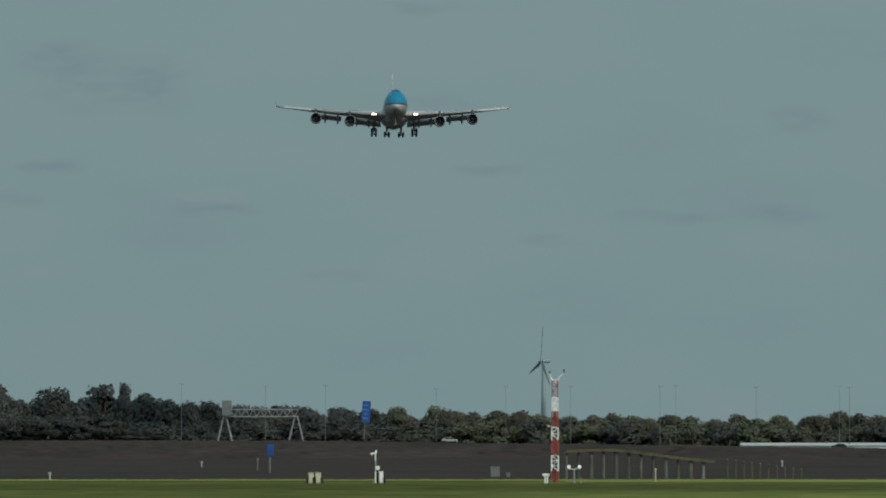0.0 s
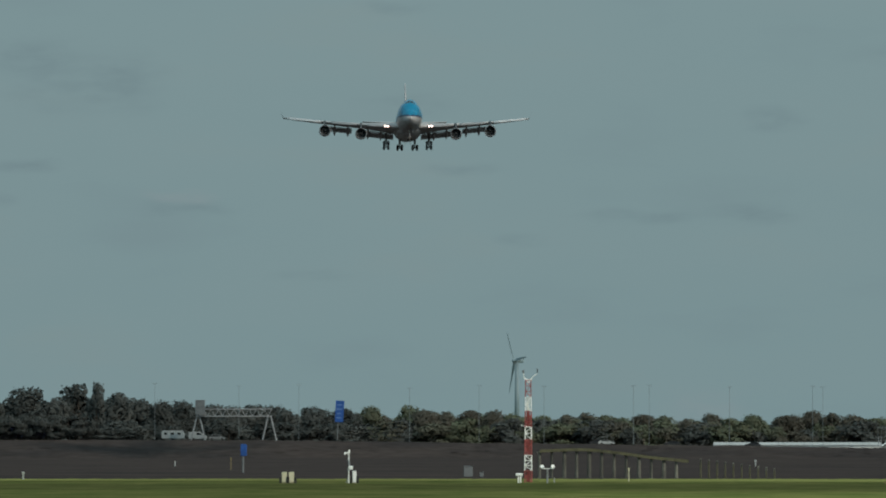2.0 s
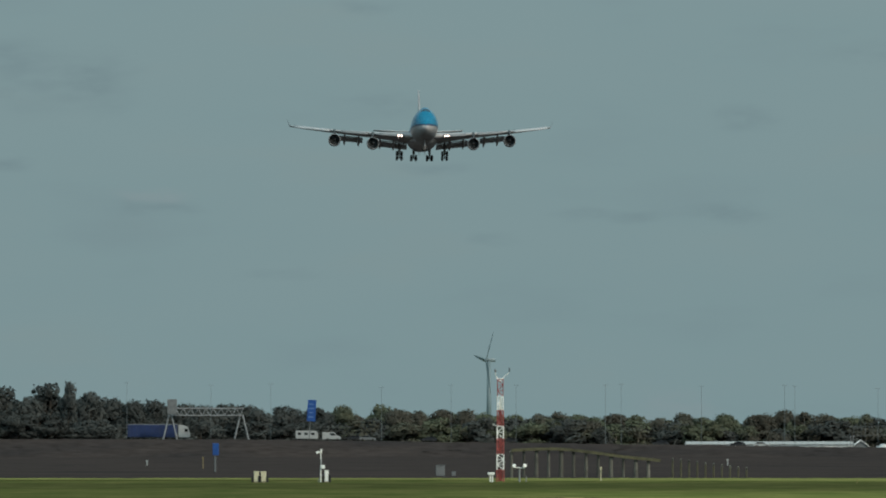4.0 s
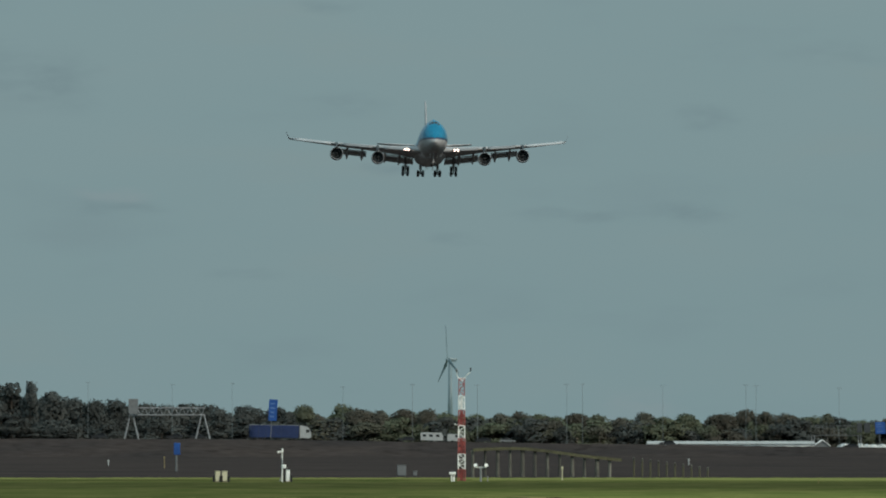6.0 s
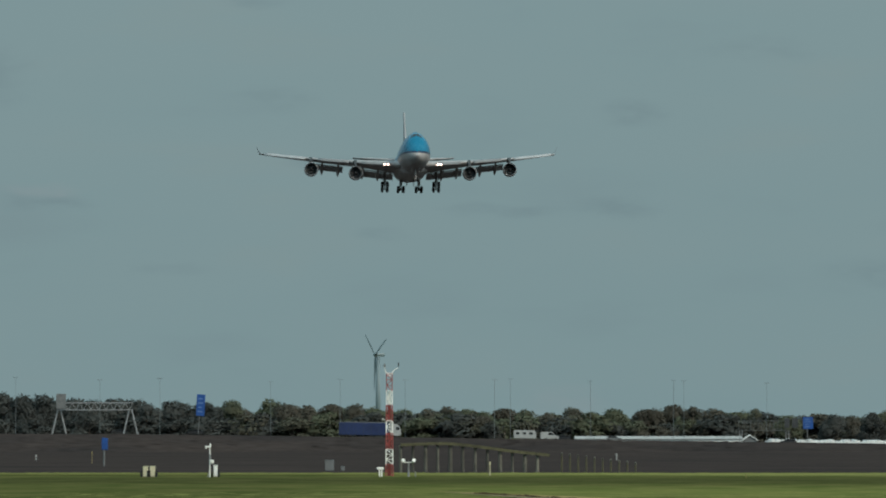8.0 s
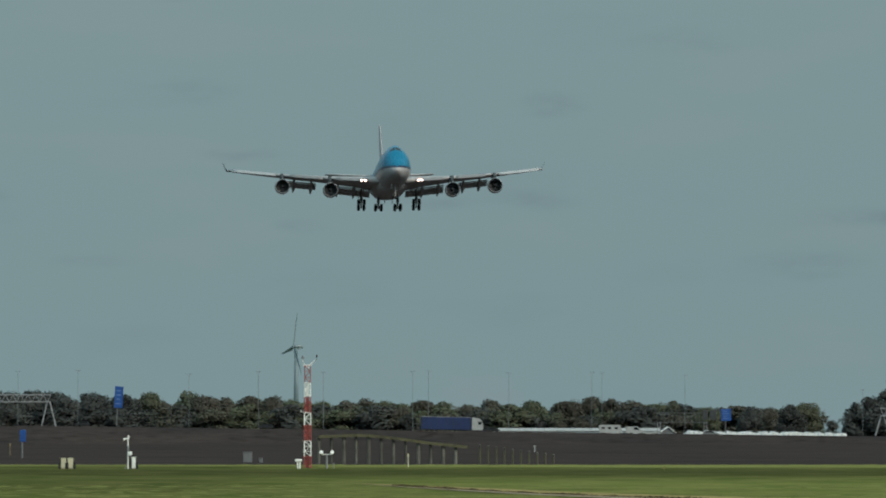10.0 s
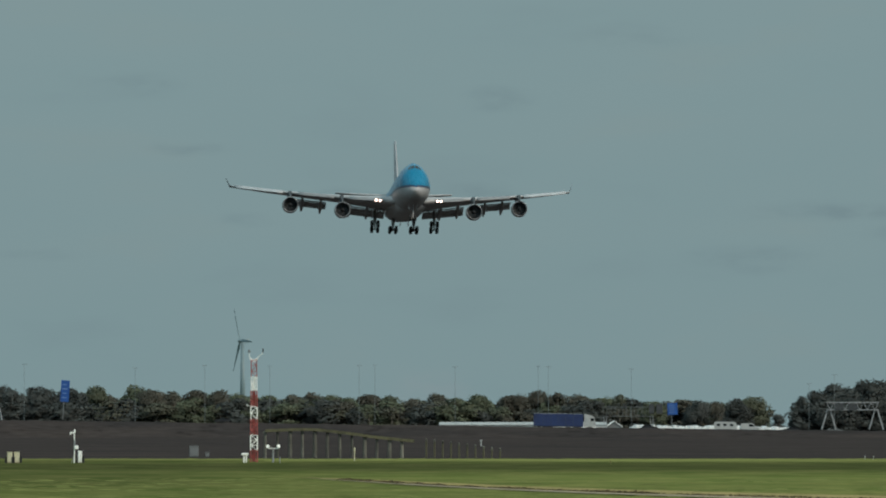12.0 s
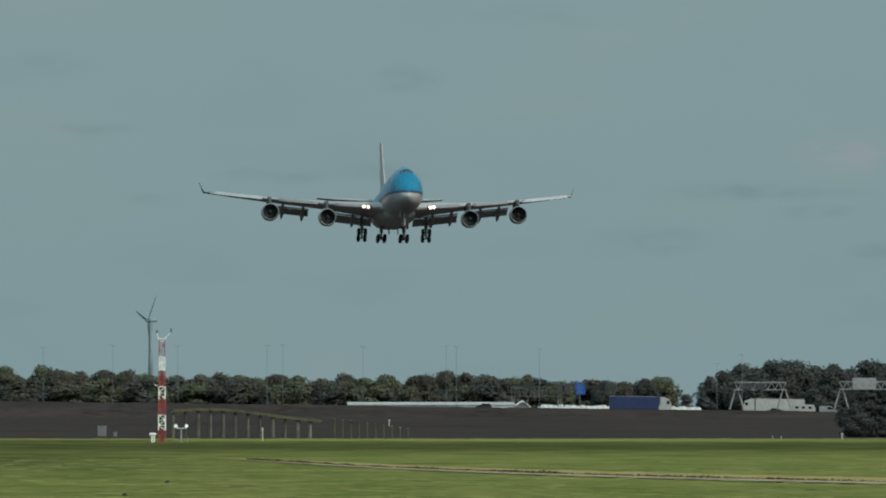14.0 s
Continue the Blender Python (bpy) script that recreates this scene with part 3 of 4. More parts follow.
    part("tail_fin", bm, FIN_GREY, plane, "tall swept white tail fin", smooth=True)
    # small blade aerials under the belly
    for y in (12.5, 15.5, 46.0):
        bm = bmesh.new()
        loft(bm, [[(-0.03, y, -3.2), (0.03, y, -3.2), (0.03, y + 0.5, -3.2), (-0.03, y + 0.5, -3.2)], [(-0.02, y + 0.3, -3.75), (0.02, y + 0.3, -3.75), (0.02, y + 0.55, -3.75), (-0.02, y + 0.55, -3.75)]])
        part("aerial", bm, FUS_WHITE, plane)
    return plane


AIRLINER = airliner()


# ---- wind mast and instruments ----
def lattice_mast():
    d = 867.0
    base = Vector((0, d, 0))
    mast = empty("wind_mast", "red and white banded lattice wind mast on the grass", "mast", m=Matrix.Translation(base))
    k = d / F
    levels = [(0, 21, RED), (21, 48, WHITE), (48, 76, RED), (76, 98, WHITE), (98, 126, RED), (126, 151, WHITE), (151, 181, RED)]
    for a, b, mat in levels:
        z0, z1 = a * k, b * k
        bm = bmesh.new()
        w = 0.33 - 0.008 * (z0 + z1) / 2
        for sx in (-1, 1):
            for sy in (-1, 1):
                rod(bm, (sx * w, sy * w, z0), (sx * w, sy * w, z1), 0.055 if b < 150 else 0.042, seg=8)
        n = max(2, round((z1 - z0) / 0.55))
        for i in range(n):
            a0, a1 = z0 + (z1 - z0) * i / n, z0 + (z1 - z0) * (i + 1) / n
            f = 1 if i % 2 else -1
            for c in (-1, 1):
                rod(bm, (-w * f, c * w, a0), (w * f, c * w, a1), 0.035, seg=6)
                rod(bm, (c * w, -w * f, a0), (c * w, w * f, a1), 0.035, seg=6)
            rod(bm, (-w, -w, a1), (w, -w, a1), 0.03, seg=6)
            rod(bm, (-w, w, a1), (w, w, a1), 0.03, seg=6)
        part("mast_section", bm, mat, mast, "red lattice section" if mat is RED else "white lattice section")
        if b < 160 and (mat is RED or z0 > 6):
            bm = bmesh.new()
            box(bm, (0, 0, (z0 + z1) / 2), (w * 1.1, 0.06, z1 - z0 - 0.1), 0.01)
            part("cable_tray", bm, mat, mast)
    top = 182 * k
    bm = bmesh.new()
    for s in (-1, 1):
        rod(bm, (0, 0, top - 0.3), (s * 0.42, 0, top + 0.25), 0.04)
        rod(bm, (s * 0.42, 0, top + 0.25), (s * (0.46 if s < 0 else 0.85), 0, top + 0.6), 0.03)
    rod(bm, (-0.4, 0, top), (0.4, 0, top), 0.04)
    arms = part("sensor_arms", bm, WHITE, mast, "white forked sensor arms")
    bm = bmesh.new()
    lathe(bm, [(0, 0.0), (0.02, 0.09), (0.3, 0.06), (0.34, 0)], (0, 0, 0), 10)
    bmesh.ops.rotate(bm, cent=(0, 0, 0), matrix=Matrix.Rotation(radians(90), 3, "X"), verts=bm.verts)
    bmesh.ops.translate(bm, vec=(-0.46, 0, top + 0.6), verts=bm.verts)
    box(bm, (-0.46, 0, top + 0.72), (0.3, 0.05, 0.06), 0.01)
    part("anemometer", bm, GREY, arms)
    bm = bmesh.new()
    rod(bm, (0.85, 0, top + 0.6), (0.85, 0, top + 0.8), 0.03)
    box(bm, (0.86, 0, top + 0.85), (0.12, 0.35, 0.35), 0.04)
    part("wind_vane", bm, STEEL_DARK, arms, "dark wind vane")
    bm = bmesh.new()
    rod(bm, (-0.6, 0, 100 * k), (0.3, 0, 98 * k), 0.035)
    box(bm, (-0.62, 0, 101 * k), (0.12, 0.12, 0.16), 0.02)
    part("side_arm", bm, WHITE, mast)
    return mast


lattice_mast()


# ---- wind turbine, far off ----
def wind_turbine():
    d = 4700.0
    k = d / F
    base = Vector((ax(962, d), d, 0))
    th = empty("wind_turbine", "three-bladed wind turbine turning far behind the trees, haze mixed into its colour", "wind turbine", m=Matrix.Translation(base))
    hub_z = EYE + (789 - 640) * k
    bm = bmesh.new()
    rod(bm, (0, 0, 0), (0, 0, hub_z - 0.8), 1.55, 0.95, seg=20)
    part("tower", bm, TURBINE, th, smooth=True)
    yaw = Matrix.Rotation(radians(-70), 4, "Z")
    bm = bmesh.new()
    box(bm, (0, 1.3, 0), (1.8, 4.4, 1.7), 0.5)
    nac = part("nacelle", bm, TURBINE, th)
    nac.matrix_basis = Matrix.Translation((0.0, 0, hub_z)) @ yaw
    bm = bmesh.new()
    lathe(bm, [(-1.1, 0.02), (-0.9, 0.5), (-0.4, 0.85), (0.4, 0.95)], (0, 0, 0), 16)
    rotor = part("rotor", bm, TURBINE, th, "three-bladed rotor hub", smooth=True)
    for b in range(3):
        bm = bmesh.new()
        rings = []
        for r, c, tw, t in ((0.5, 1.0, 30, 0.45), (1.6, 1.1, 28, 0.35), (3.6, 1.9, 18, 0.2), (8, 1.5, 10, 0.15), (13, 1.05, 5, 0.13), (17, 0.65, 2, 0.12), (18.6, 0.2, 0, 0.12)):
            ring = []
            for p in airfoil(0, -0.3 * c, c, 0, t):
                v = Matrix.Rotation(radians(90 - tw), 3, "Z") @ Vector((p[2], p[1], 0))
                ring.append((v.x, v.y, r))
            rings.append(ring)
        loft(bm, rings)
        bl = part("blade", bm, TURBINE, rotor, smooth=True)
        bl.matrix_basis = Matrix.Rotation(radians(120 * b), 4, "Y")
    return th, rotor, yaw, hub_z


TURB, ROTOR, YAW, HUB_Z = wind_turbine()


# ---- gantries and signs on the motorway ----
def gantry(px0, px1, top, base, deep, panels, y, name="sign_gantry", label="grey steel motorway sign gantry on splayed legs", splay=1.0):
    k = y / F
    x0, x1 = ax(px0, y), ax(px1, y)
    zb, zt = max(0.2, EYE + (789 - base) * k), EYE + (789 - top) * k
    th = empty(name, label, "gantry", "motorway gantries", Matrix.Translation((x0, y, zb)))
    w, h = x1 - x0, zt - zb
    for x in (0.6, w - 0.6):
        for s in (-1, 1):
            bm = bmesh.new()
            rod(bm, (x + s * (0.35 + 1.55 * splay), 0, 0), (x + s * 0.35, 0, h - deep), 0.24 if splay else 0.12, 0.2 if splay else 0.12, seg=10)
            part("leg", bm, STEEL, th)
    bm = bmesh.new()
    z0, z1 = h - deep, h
    for yy in (-0.7, 0.7):
        for z in (z0, z1):
            box(bm, (w / 2, yy, z), (w, 0.28 if splay else 0.1, 0.28 if splay else 0.1), 0.02)
        n = max(6, int(w / 1.0))
        for i in range(n):
            xa, xb = w * i / n, w * (i + 1) / n
            rod(bm, (xa, yy, z0 if i % 2 else z1), (xb if splay else xa + 0.01, yy, z1 if i % 2 else z0), 0.065 if splay else 0.02, seg=6)
    part("truss", bm, STEEL if splay else GREY, th, "lattice steel cross beam")
    for pa, pb, ta, tb, mat in panels:
        bm = bmesh.new()
        xa, xb = ax(pa, y) - x0, ax(pb, y) - x0
        za, zc = EYE + (789 - ta) * k - zb, EYE + (789 - tb) * k - zb
        box(bm, ((xa + xb) / 2, -1.0, (za + zc) / 2), (xb - xa, 0.35, abs(za - zc)), 0.06)
        part("sign_panel", bm, mat, th)
    return th


gantry(394, 528, 725, 781, 1.9, [(393, 410, 709, 736, GREY)], 2484)
gantry(1996, 2088, 749, 797, 2.0, [(2010, 2026, 751, 762, STEEL_DARK), (2034, 2050, 751, 762, STEEL_DARK)], 2484)
gantry(2182, 2330, 748, 796, 2.0, [(2205, 2247, 741, 762, STEEL)], 2484)
gantry(1600, 1690, 757, 792, 2.6, [(1681, 1690, 752, 769, STEEL_DARK), (1694, 1705, 752, 769, STEEL_DARK)], 2519, label="slim grey motorway gantry with dark lane-signal boxes", splay=0.0)


def board_sign(px0, px1, t, b, base, y, mat, turn, name, label, category="road sign", bars=True):
    k = y / F
    x = ax((px0 + px1) / 2, y)
    zb = EYE + (789 - base) * k
    th = empty(name, label, category, m=Matrix.Translation((x, y, zb)) @ Matrix.Rotation(radians(turn), 4, "Y"))
    w, h, z = (px1 - px0) * k, (b - t) * k, EYE + (789 - (t + b) / 2) * k - zb
    bm = bmesh.new()
    rod(bm, (-w * 0.1, 0.12, 0), (-w * 0.1, 0.12, z), 0.12)
    part("post", bm, GREY, th)
    bm = bmesh.new()
    box(bm, (0, 0, z), (w, 0.14, h), 0.04)
    board = part("board", bm, mat, th)
    if bars:
        for i in range(4):
            bm = bmesh.new()
            box(bm, (-w * 0.06, -0.085, z + h * (0.3 - 0.2 * i)), (w * (0.5, 0.62, 0.4, 0.55)[i], 0.02, h * 0.05))
            part("text_bar", bm, SIGN_TEXT, board)
    return th


board_sign(638, 653, 710, 748, 780, 2484, SIGN_BLUE, 3, "direction_sign", "tall blue motorway direction sign on a post")
board_sign(1715, 1733, 750, 771, 793, 2484, SIGN_BLUE, -2, "direction_sign", "blue motorway direction sign beside the carriageway")
board_sign(473, 484, 787, 808, 838, 1164, SIGN_BLUE, 0, "service_sign", "small blue sign on a post in the field", bars=False)


# ---- street lamps ----
def street_lamp(px, top, y):
    k = y / F
    z = EYE + (789 - top) * k
    th = empty("street_lamp", "tall thin grey motorway lamp post", "street lamp", "motorway lamps", Matrix.Translation((ax(px, y), y, 0)))
    bm = bmesh.new()
    rod(bm, (0, 0, 0), (0, 0, z), 0.06, 0.04, seg=8)
    part("pole", bm, LAMP_GREY, th)
    bm = bmesh.new()
    rod(bm, (-0.45, 0, z), (0.45, 0, z + 0.05), 0.04, seg=6)
    for s in (-1, 1):
        box(bm, (s * 0.5, 0, z + 0.03), (0.4, 0.25, 0.12), 0.03)
    part("luminaire", bm, LAMP_GREY, th)


for px, top in ((30, 745), (321, 680), (470, 684), (576, 682), (772, 688), (895, 684), (1010, 685), (1168, 684), (1196, 683), (1338, 686), (1485, 685), (1503, 686), (1650, 690), (1965, 716), (2010, 700)):
    street_lamp(px, top, 2521)


# ---- trees ----
def crown_mesh(name, seed, kind, mat):
    """A crown one unit high made of many small leaf clumps round limbs' ends."""
    rng = np.random.default_rng(seed)
    lobes = []
    n = {"round": 22, "tall": 18, "open": 16, "bush": 12, "full": 22}[kind]
    for i in range(n):
        a = rng.uniform(0, 2 * math.pi)
        h = rng.uniform(0.16, 0.83) if kind != "bush" else rng.uniform(0.12, 0.8)
        reach = {"round": 0.27, "tall": 0.17, "open": 0.25, "bush": 0.32, "full": 0.31}[kind] * math.sin(math.pi * min(1, 0.18 + 0.78 * h)) ** 0.7
        r = rng.uniform(0.3, 1.0) ** 0.5 * reach
        lobes.append((r * math.cos(a), r * math.sin(a), h, rng.uniform(0.09, 0.18) * (0.75 if kind == "open" else 1.0)))
    lobes.append((0, 0, 0.86, 0.1))
    vs, fs, out_ward = [], [], []
    per = {"open": 240, "bush": 165, "full": 150, "tall": 210}.get(kind, 280)
    leaf = 1.35 if kind in ("bush", "full") else 1.0
    for lx, ly, lz, lr in lobes:
        d = rng.normal(size=(per, 3))
        d /= np.linalg.norm(d, axis=1)[:, None]
        rad = lr * (rng.uniform(0.75, 1.15, per) + 0.35 * rng.uniform(0, 1, per) ** 5)
        c = d * rad[:, None] * np.array([1, 1, 0.85]) + np.array([lx, ly, lz])
        for p, nd in zip(c, d):
            if p[2] < 0.02:
                continue
            s = rng.uniform(0.012, 0.028) * leaf
            e1 = np.cross(nd + rng.normal(size=3) * 0.6, rng.normal(size=3))
            e1 /= np.linalg.norm(e1) + 1e-6
            e2 = np.cross(nd + rng.normal(size=3) * 0.5, e1)
            e2 /= np.linalg.norm(e2) + 1e-6
            if np.dot(np.cross(e1, e2), nd) < 0:
                e2 = -e2
            b = len(vs)
            vs += [p - e1 * s, p - e2 * s * 0.8 + nd * s * 0.3, p + e1 * s, p + e2 * s * 0.8]
            face = 0.55 * nd + 0.8 * (p - np.array([0, 0, 0.5])) / 0.35 + rng.normal(size=3) * 0.16 + np.array([0, 0, 0.55])
            out_ward += [tuple(face / np.linalg.norm(face))] * 4
            fs += [(b, b + 1, b + 2), (b, b + 2, b + 3)]
    me = bpy.data.meshes.new(name)
    me.from_pydata([tuple(v) for v in vs], [], fs)
    me.materials.append(mat)
    me.normals_split_custom_set_from_vertices(out_ward)
    return me, lobes


def trunk_mesh(lobes, mat):
    bm = bmesh.new()
    rod(bm, (0, 0, 0), (0.01, 0, 0.45), 0.022, 0.014, seg=8)
    rod(bm, (0.01, 0, 0.45), (0, 0, 0.9), 0.014, 0.004, seg=6)
    for lx, ly, lz, lr in lobes:
        z0 = max(0.12, lz - 0.25)
        rod(bm, (0, 0, z0), (lx, ly, lz), 0.009, 0.003, seg=5)
    me = bpy.data.meshes.new("trunk")
    bm.to_mesh(me)
    bm.free()
    me.materials.append(mat)
    return me


KINDS = {}
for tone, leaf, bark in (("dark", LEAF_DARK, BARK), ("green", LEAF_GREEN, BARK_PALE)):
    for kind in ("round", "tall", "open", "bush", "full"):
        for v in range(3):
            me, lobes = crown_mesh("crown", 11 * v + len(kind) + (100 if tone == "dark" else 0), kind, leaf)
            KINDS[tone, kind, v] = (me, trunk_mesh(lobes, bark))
TREE_RNG = random.Random(5)
TREE_LABELS = {"dark": "dense dark-leaved broadleaf tree beside the motorway", "green": "olive-green tree in the wood behind the motorway"}


def tree(px, top, tone, kind, y, wide=1.0, base=0.0):
    z = (EYE + (789 - top) / F * y - base) * 1.03
    me, tr = KINDS[tone, kind, TREE_RNG.randrange(3)]
    th = empty("tree" if kind != "bush" else "bush", TREE_LABELS[tone] if kind != "bush" else "low dark bush at the foot of the wood", "tree" if kind != "bush" else "bush", "trees behind the motorway" if kind != "bush" else "bushes along the motorway")
    th.matrix_world = Matrix.Translation((ax(px, y), y, base)) @ Matrix.Rotation(TREE_RNG.uniform(0, 6.28), 4, "Z")
    th.scale = (z * wide, z * wide, z)
    for name, data in (("trunk", tr), ("crown", me)):
        ob = new(name, data)
        ob.parent = th


DARK_TREES = ((-4, 678, 0.9), (35, 706, 1.0), (65, 703, 1.0), (108, 687, 1.1), (150, 702, 1.0), (186, 679, 1.0), (218, 676, 0.45), (258, 694, 1.0), (300, 706, 1.0), (338, 711, 1.0), (372, 710, 1.0), (420, 716, 1.1),
              (452, 719, 1.0), (490, 717, 1.2), (525, 719, 1.1), (556, 726, 1.0), (592, 721, 1.2), (622, 726, 1.0), (660, 724, 1.2))
MID_TREES = ((703, 721, 1.0), (727, 735, 0.8), (768, 718, 1.1), (800, 726, 1.0), (838, 729, 1.1), (880, 725, 1.1), (918, 728, 1.0), (958, 734, 1.1), (1008, 737, 1.1), (1048, 734, 1.0), (1082, 731, 1.1), (1116, 735, 1.0),
             (1150, 741, 1.1), (1184, 733, 1.1), (1222, 736, 1.1), (1262, 742, 1.1), (1310, 734, 1.0), (1345, 741, 1.0), (1381, 736, 1.2), (1440, 735, 1.1), (1482, 729, 1.1), (1520, 731, 1.1), (1562, 736, 1.1),
             (1596, 740, 1.1), (1630, 734, 0.8), (1662, 747, 1.2))
FAR_DARK = ((1692, 746, 1.1), (1765, 745, 1.1), (1800, 748, 1.1), (1836, 742, 1.2), (1862, 738, 1.2), (1910, 770, 1.3), (1952, 738, 0.9), (1972, 728, 1.0), (2008, 716, 1.1), (2062, 709, 1.2), (2108, 709, 1.1), (2140, 718, 1.0), (2172, 716, 1.1),
            (2228, 709, 1.2), (2262, 714, 1.1), (2300, 708, 1.1), (2340, 712, 1.1))
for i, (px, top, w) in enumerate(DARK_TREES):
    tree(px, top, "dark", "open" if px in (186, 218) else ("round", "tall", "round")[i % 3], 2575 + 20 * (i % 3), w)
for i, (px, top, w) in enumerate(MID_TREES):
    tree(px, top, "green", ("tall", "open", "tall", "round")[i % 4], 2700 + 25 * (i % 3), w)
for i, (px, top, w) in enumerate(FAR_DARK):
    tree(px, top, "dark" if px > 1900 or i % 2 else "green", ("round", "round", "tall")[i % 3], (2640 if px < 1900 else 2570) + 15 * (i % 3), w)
ROW = sorted((p, t) for p, t, w in DARK_TREES + MID_TREES + FAR_DARK if p not in (186, 218))


def canopy(px):
    """Height line of the wood's second row, a little under the tallest crowns."""
    return max(np.interp(px - 14, [r[0] for r in ROW], [r[1] for r in ROW]), np.interp(px + 14, [r[0] for r in ROW], [r[1] for r in ROW]))


for px in range(-30, 2400, 17):
    if 1880 < px < 1945:
        continue
    dark = px < 680 or px > 1940
    low = 768 if 722 < px < 752 else canopy(px) + 12
    if dark:
        tree(px + TREE_RNG.uniform(-8, 8), low + TREE_RNG.uniform(-4, 8), "dark", "full", 2610 + TREE_RNG.uniform(0, 30), 1.25)
    else:
        for half in (0, 8):
            tree(px + half + TREE_RNG.uniform(-4, 4), low + TREE_RNG.uniform(-9, 8), "green", "tall", 2735 + TREE_RNG.uniform(0, 50), TREE_RNG.uniform(0.8, 1.15))
for px in range(-30, 2400, 20):
    if 1885 < px < 1940:
        continue
    dark = px < 680 or px > 1940
    tree(px + TREE_RNG.uniform(-8, 8), 760 + TREE_RNG.uniform(-20, 10), "dark" if dark or TREE_RNG.random() < 0.3 else "green", "bush", (2560 if dark else 2690) + TREE_RNG.uniform(0, 12), 1.7)


# ---- sheds and tunnels behind the motorway ----
def long_shed():
    y = 2560.0
    k = y / F
    x0, x1 = ax(1310, y), ax(1608, y)
    th = empty("farm_shed", "long low shed with white sheet roof behind the motorway", "shed", m=Matrix.Translation((x0, y, 0)))
    w, eave, ridge = x1 - x0, 3.5 + 0.5 * k, 3.5 + 4.6 * k
    bm = bmesh.new()
    box(bm, (w / 2, 4, eave / 2), (w, 8, eave), 0.03)
    part("wall", bm, WHITE, th)
    n = 26
    for i in range(n):
        bm = bmesh.new()
        xa, xb = w * i / n, w * (i + 1) / n - 0.06
        loft(bm, [[(x, -0.4, eave - 0.1), (x, 4, ridge), (x, 8.4, eave - 0.1), (x, 8.4, eave), (x, 4, ridge + 0.1), (x, -0.4, eave)] for x in (xa, xb)])
        part("roof_sheet", bm, ROOF_WHITE, th)
    x2 = ax(1606, y)
    b = empty("gabled_hut", "small white hut with a pitched roof beside the shed", "hut", m=Matrix.Translation((x2, y - 3, 0)))
    w = 27 * k
    bm = bmesh.new()
    loft(bm, [[(0.2, yy, 0), (w - 0.2, yy, 0), (w - 0.2, yy, 3.3), (w / 2, yy, 4.5), (0.2, yy, 3.3)] for yy in (0.3, 9)])
    part("wall", bm, GREY, b)
    for s in (0, 1):
        bm = bmesh.new()
        e = -0.2 if s == 0 else w + 0.2
        loft(bm, [[(e, yy, 3.1), (w / 2, yy, 4.75), (w / 2, yy, 4.5), (e, yy, 2.9)] for yy in (-0.1, 9.3)])
        part("roof", bm, PLASTIC, b)


long_shed()


def polytunnel(px0, px1, top, y):
    k = y / F
    w, h = (px1 - px0) * k, EYE + (789 - top) * k
    th = empty("polytunnel", "white plastic polytunnel with rounded top, glinting", "greenhouse", "polytunnels", Matrix.Translation((ax(px0, y), y, 0)))
    bm = bmesh.new()
    rings = []
    for yy, f in ((0, 0.9), (0.3, 0.97), (1, 1.0), (24, 1.0), (25, 0.95)):
        rings.append([(w / 2 - w / 2 * f * math.cos(math.pi * q / 12), yy, h * (f * math.sin(math.pi * q / 12)) ** 0.24) for q in range(13)])
    loft(bm, rings)
    part("cover", bm, PLASTIC, th)
    for yy in (3, 9, 15, 21):
        bm = bmesh.new()
        for q in range(12):
            p = [(w / 2 - (w / 2 + 0.05) * math.cos(math.pi * a / 12), yy, (h + 0.05) * math.sin(math.pi * a / 12) ** 0.24) for a in (q, q + 1)]
            rod(bm, p[0], p[1], 0.04, seg=5)
        part("hoop", bm, STEEL, th)


px = 1652.0
tr = random.Random(8)
while px < 1932:
    w = tr.uniform(4, 10)
    polytunnel(px, px + w, 789.4 + tr.uniform(-1.6, 2.4) + (px - 1652) * 0.012, 2550.0)
    px += w + tr.uniform(0.05, 0.3)


# ---- instruments and cabinets round the mast ----
def cabinet(px0, px1, h, d, mat, label, dark=True):
    k = d / F
    th = empty("utility_cabinet", label, "cabinet", m=Matrix.Translation((ax((px0 + px1) / 2, d), d, 0)))
    w, hh = (px1 - px0) * k, h * k
    bm = bmesh.new()
    box(bm, (0, 0.2, hh / 2 + 0.03), (w, 0.4, hh - 0.06), 0.03)
    body = part("body", bm, mat, th)
    bm = bmesh.new()
    box(bm, (0, 0.2, hh), (w + 0.06, 0.48, 0.06), 0.02)
    part("lid", bm, mat, body)
    bm = bmesh.new()
    box(bm, (0, -0.012, hh / 2), (w - 0.08, 0.03, hh - 0.2), 0.01)
    part("door", bm, mat, body)
    bm = bmesh.new()
    box(bm, (0, 0.2, 0.02), (w + 0.12, 0.55, 0.06), 0.01)
    part("plinth", bm, CONCRETE, body)
    if dark:
        for s in (-1, 1):
            bm = bmesh.new()
            box(bm, (s * (w / 2 + 0.13), 0.05, hh * 0.3), (0.2, 0.3, hh * 0.6), 0.03)
            part("cable_box", bm, RUBBER, body, "black cable box")


cabinet(546, 555, 19, 850, CREAM, "cream-painted utility cabinet standing in the grass")
cabinet(558, 567.5, 19, 850, CREAM, "cream-painted utility cabinet standing in the grass")
cabinet(671, 678, 21, 850, WHITE, "bright white equipment cabinet beside the sensor pole")
cabinet(868, 884, 20, 1000, GREY, "grey equipment cabinet at the edge of the field", dark=False)
cabinet(896, 903, 9, 1000, GREY, "small grey junction box in the grass", dark=False)


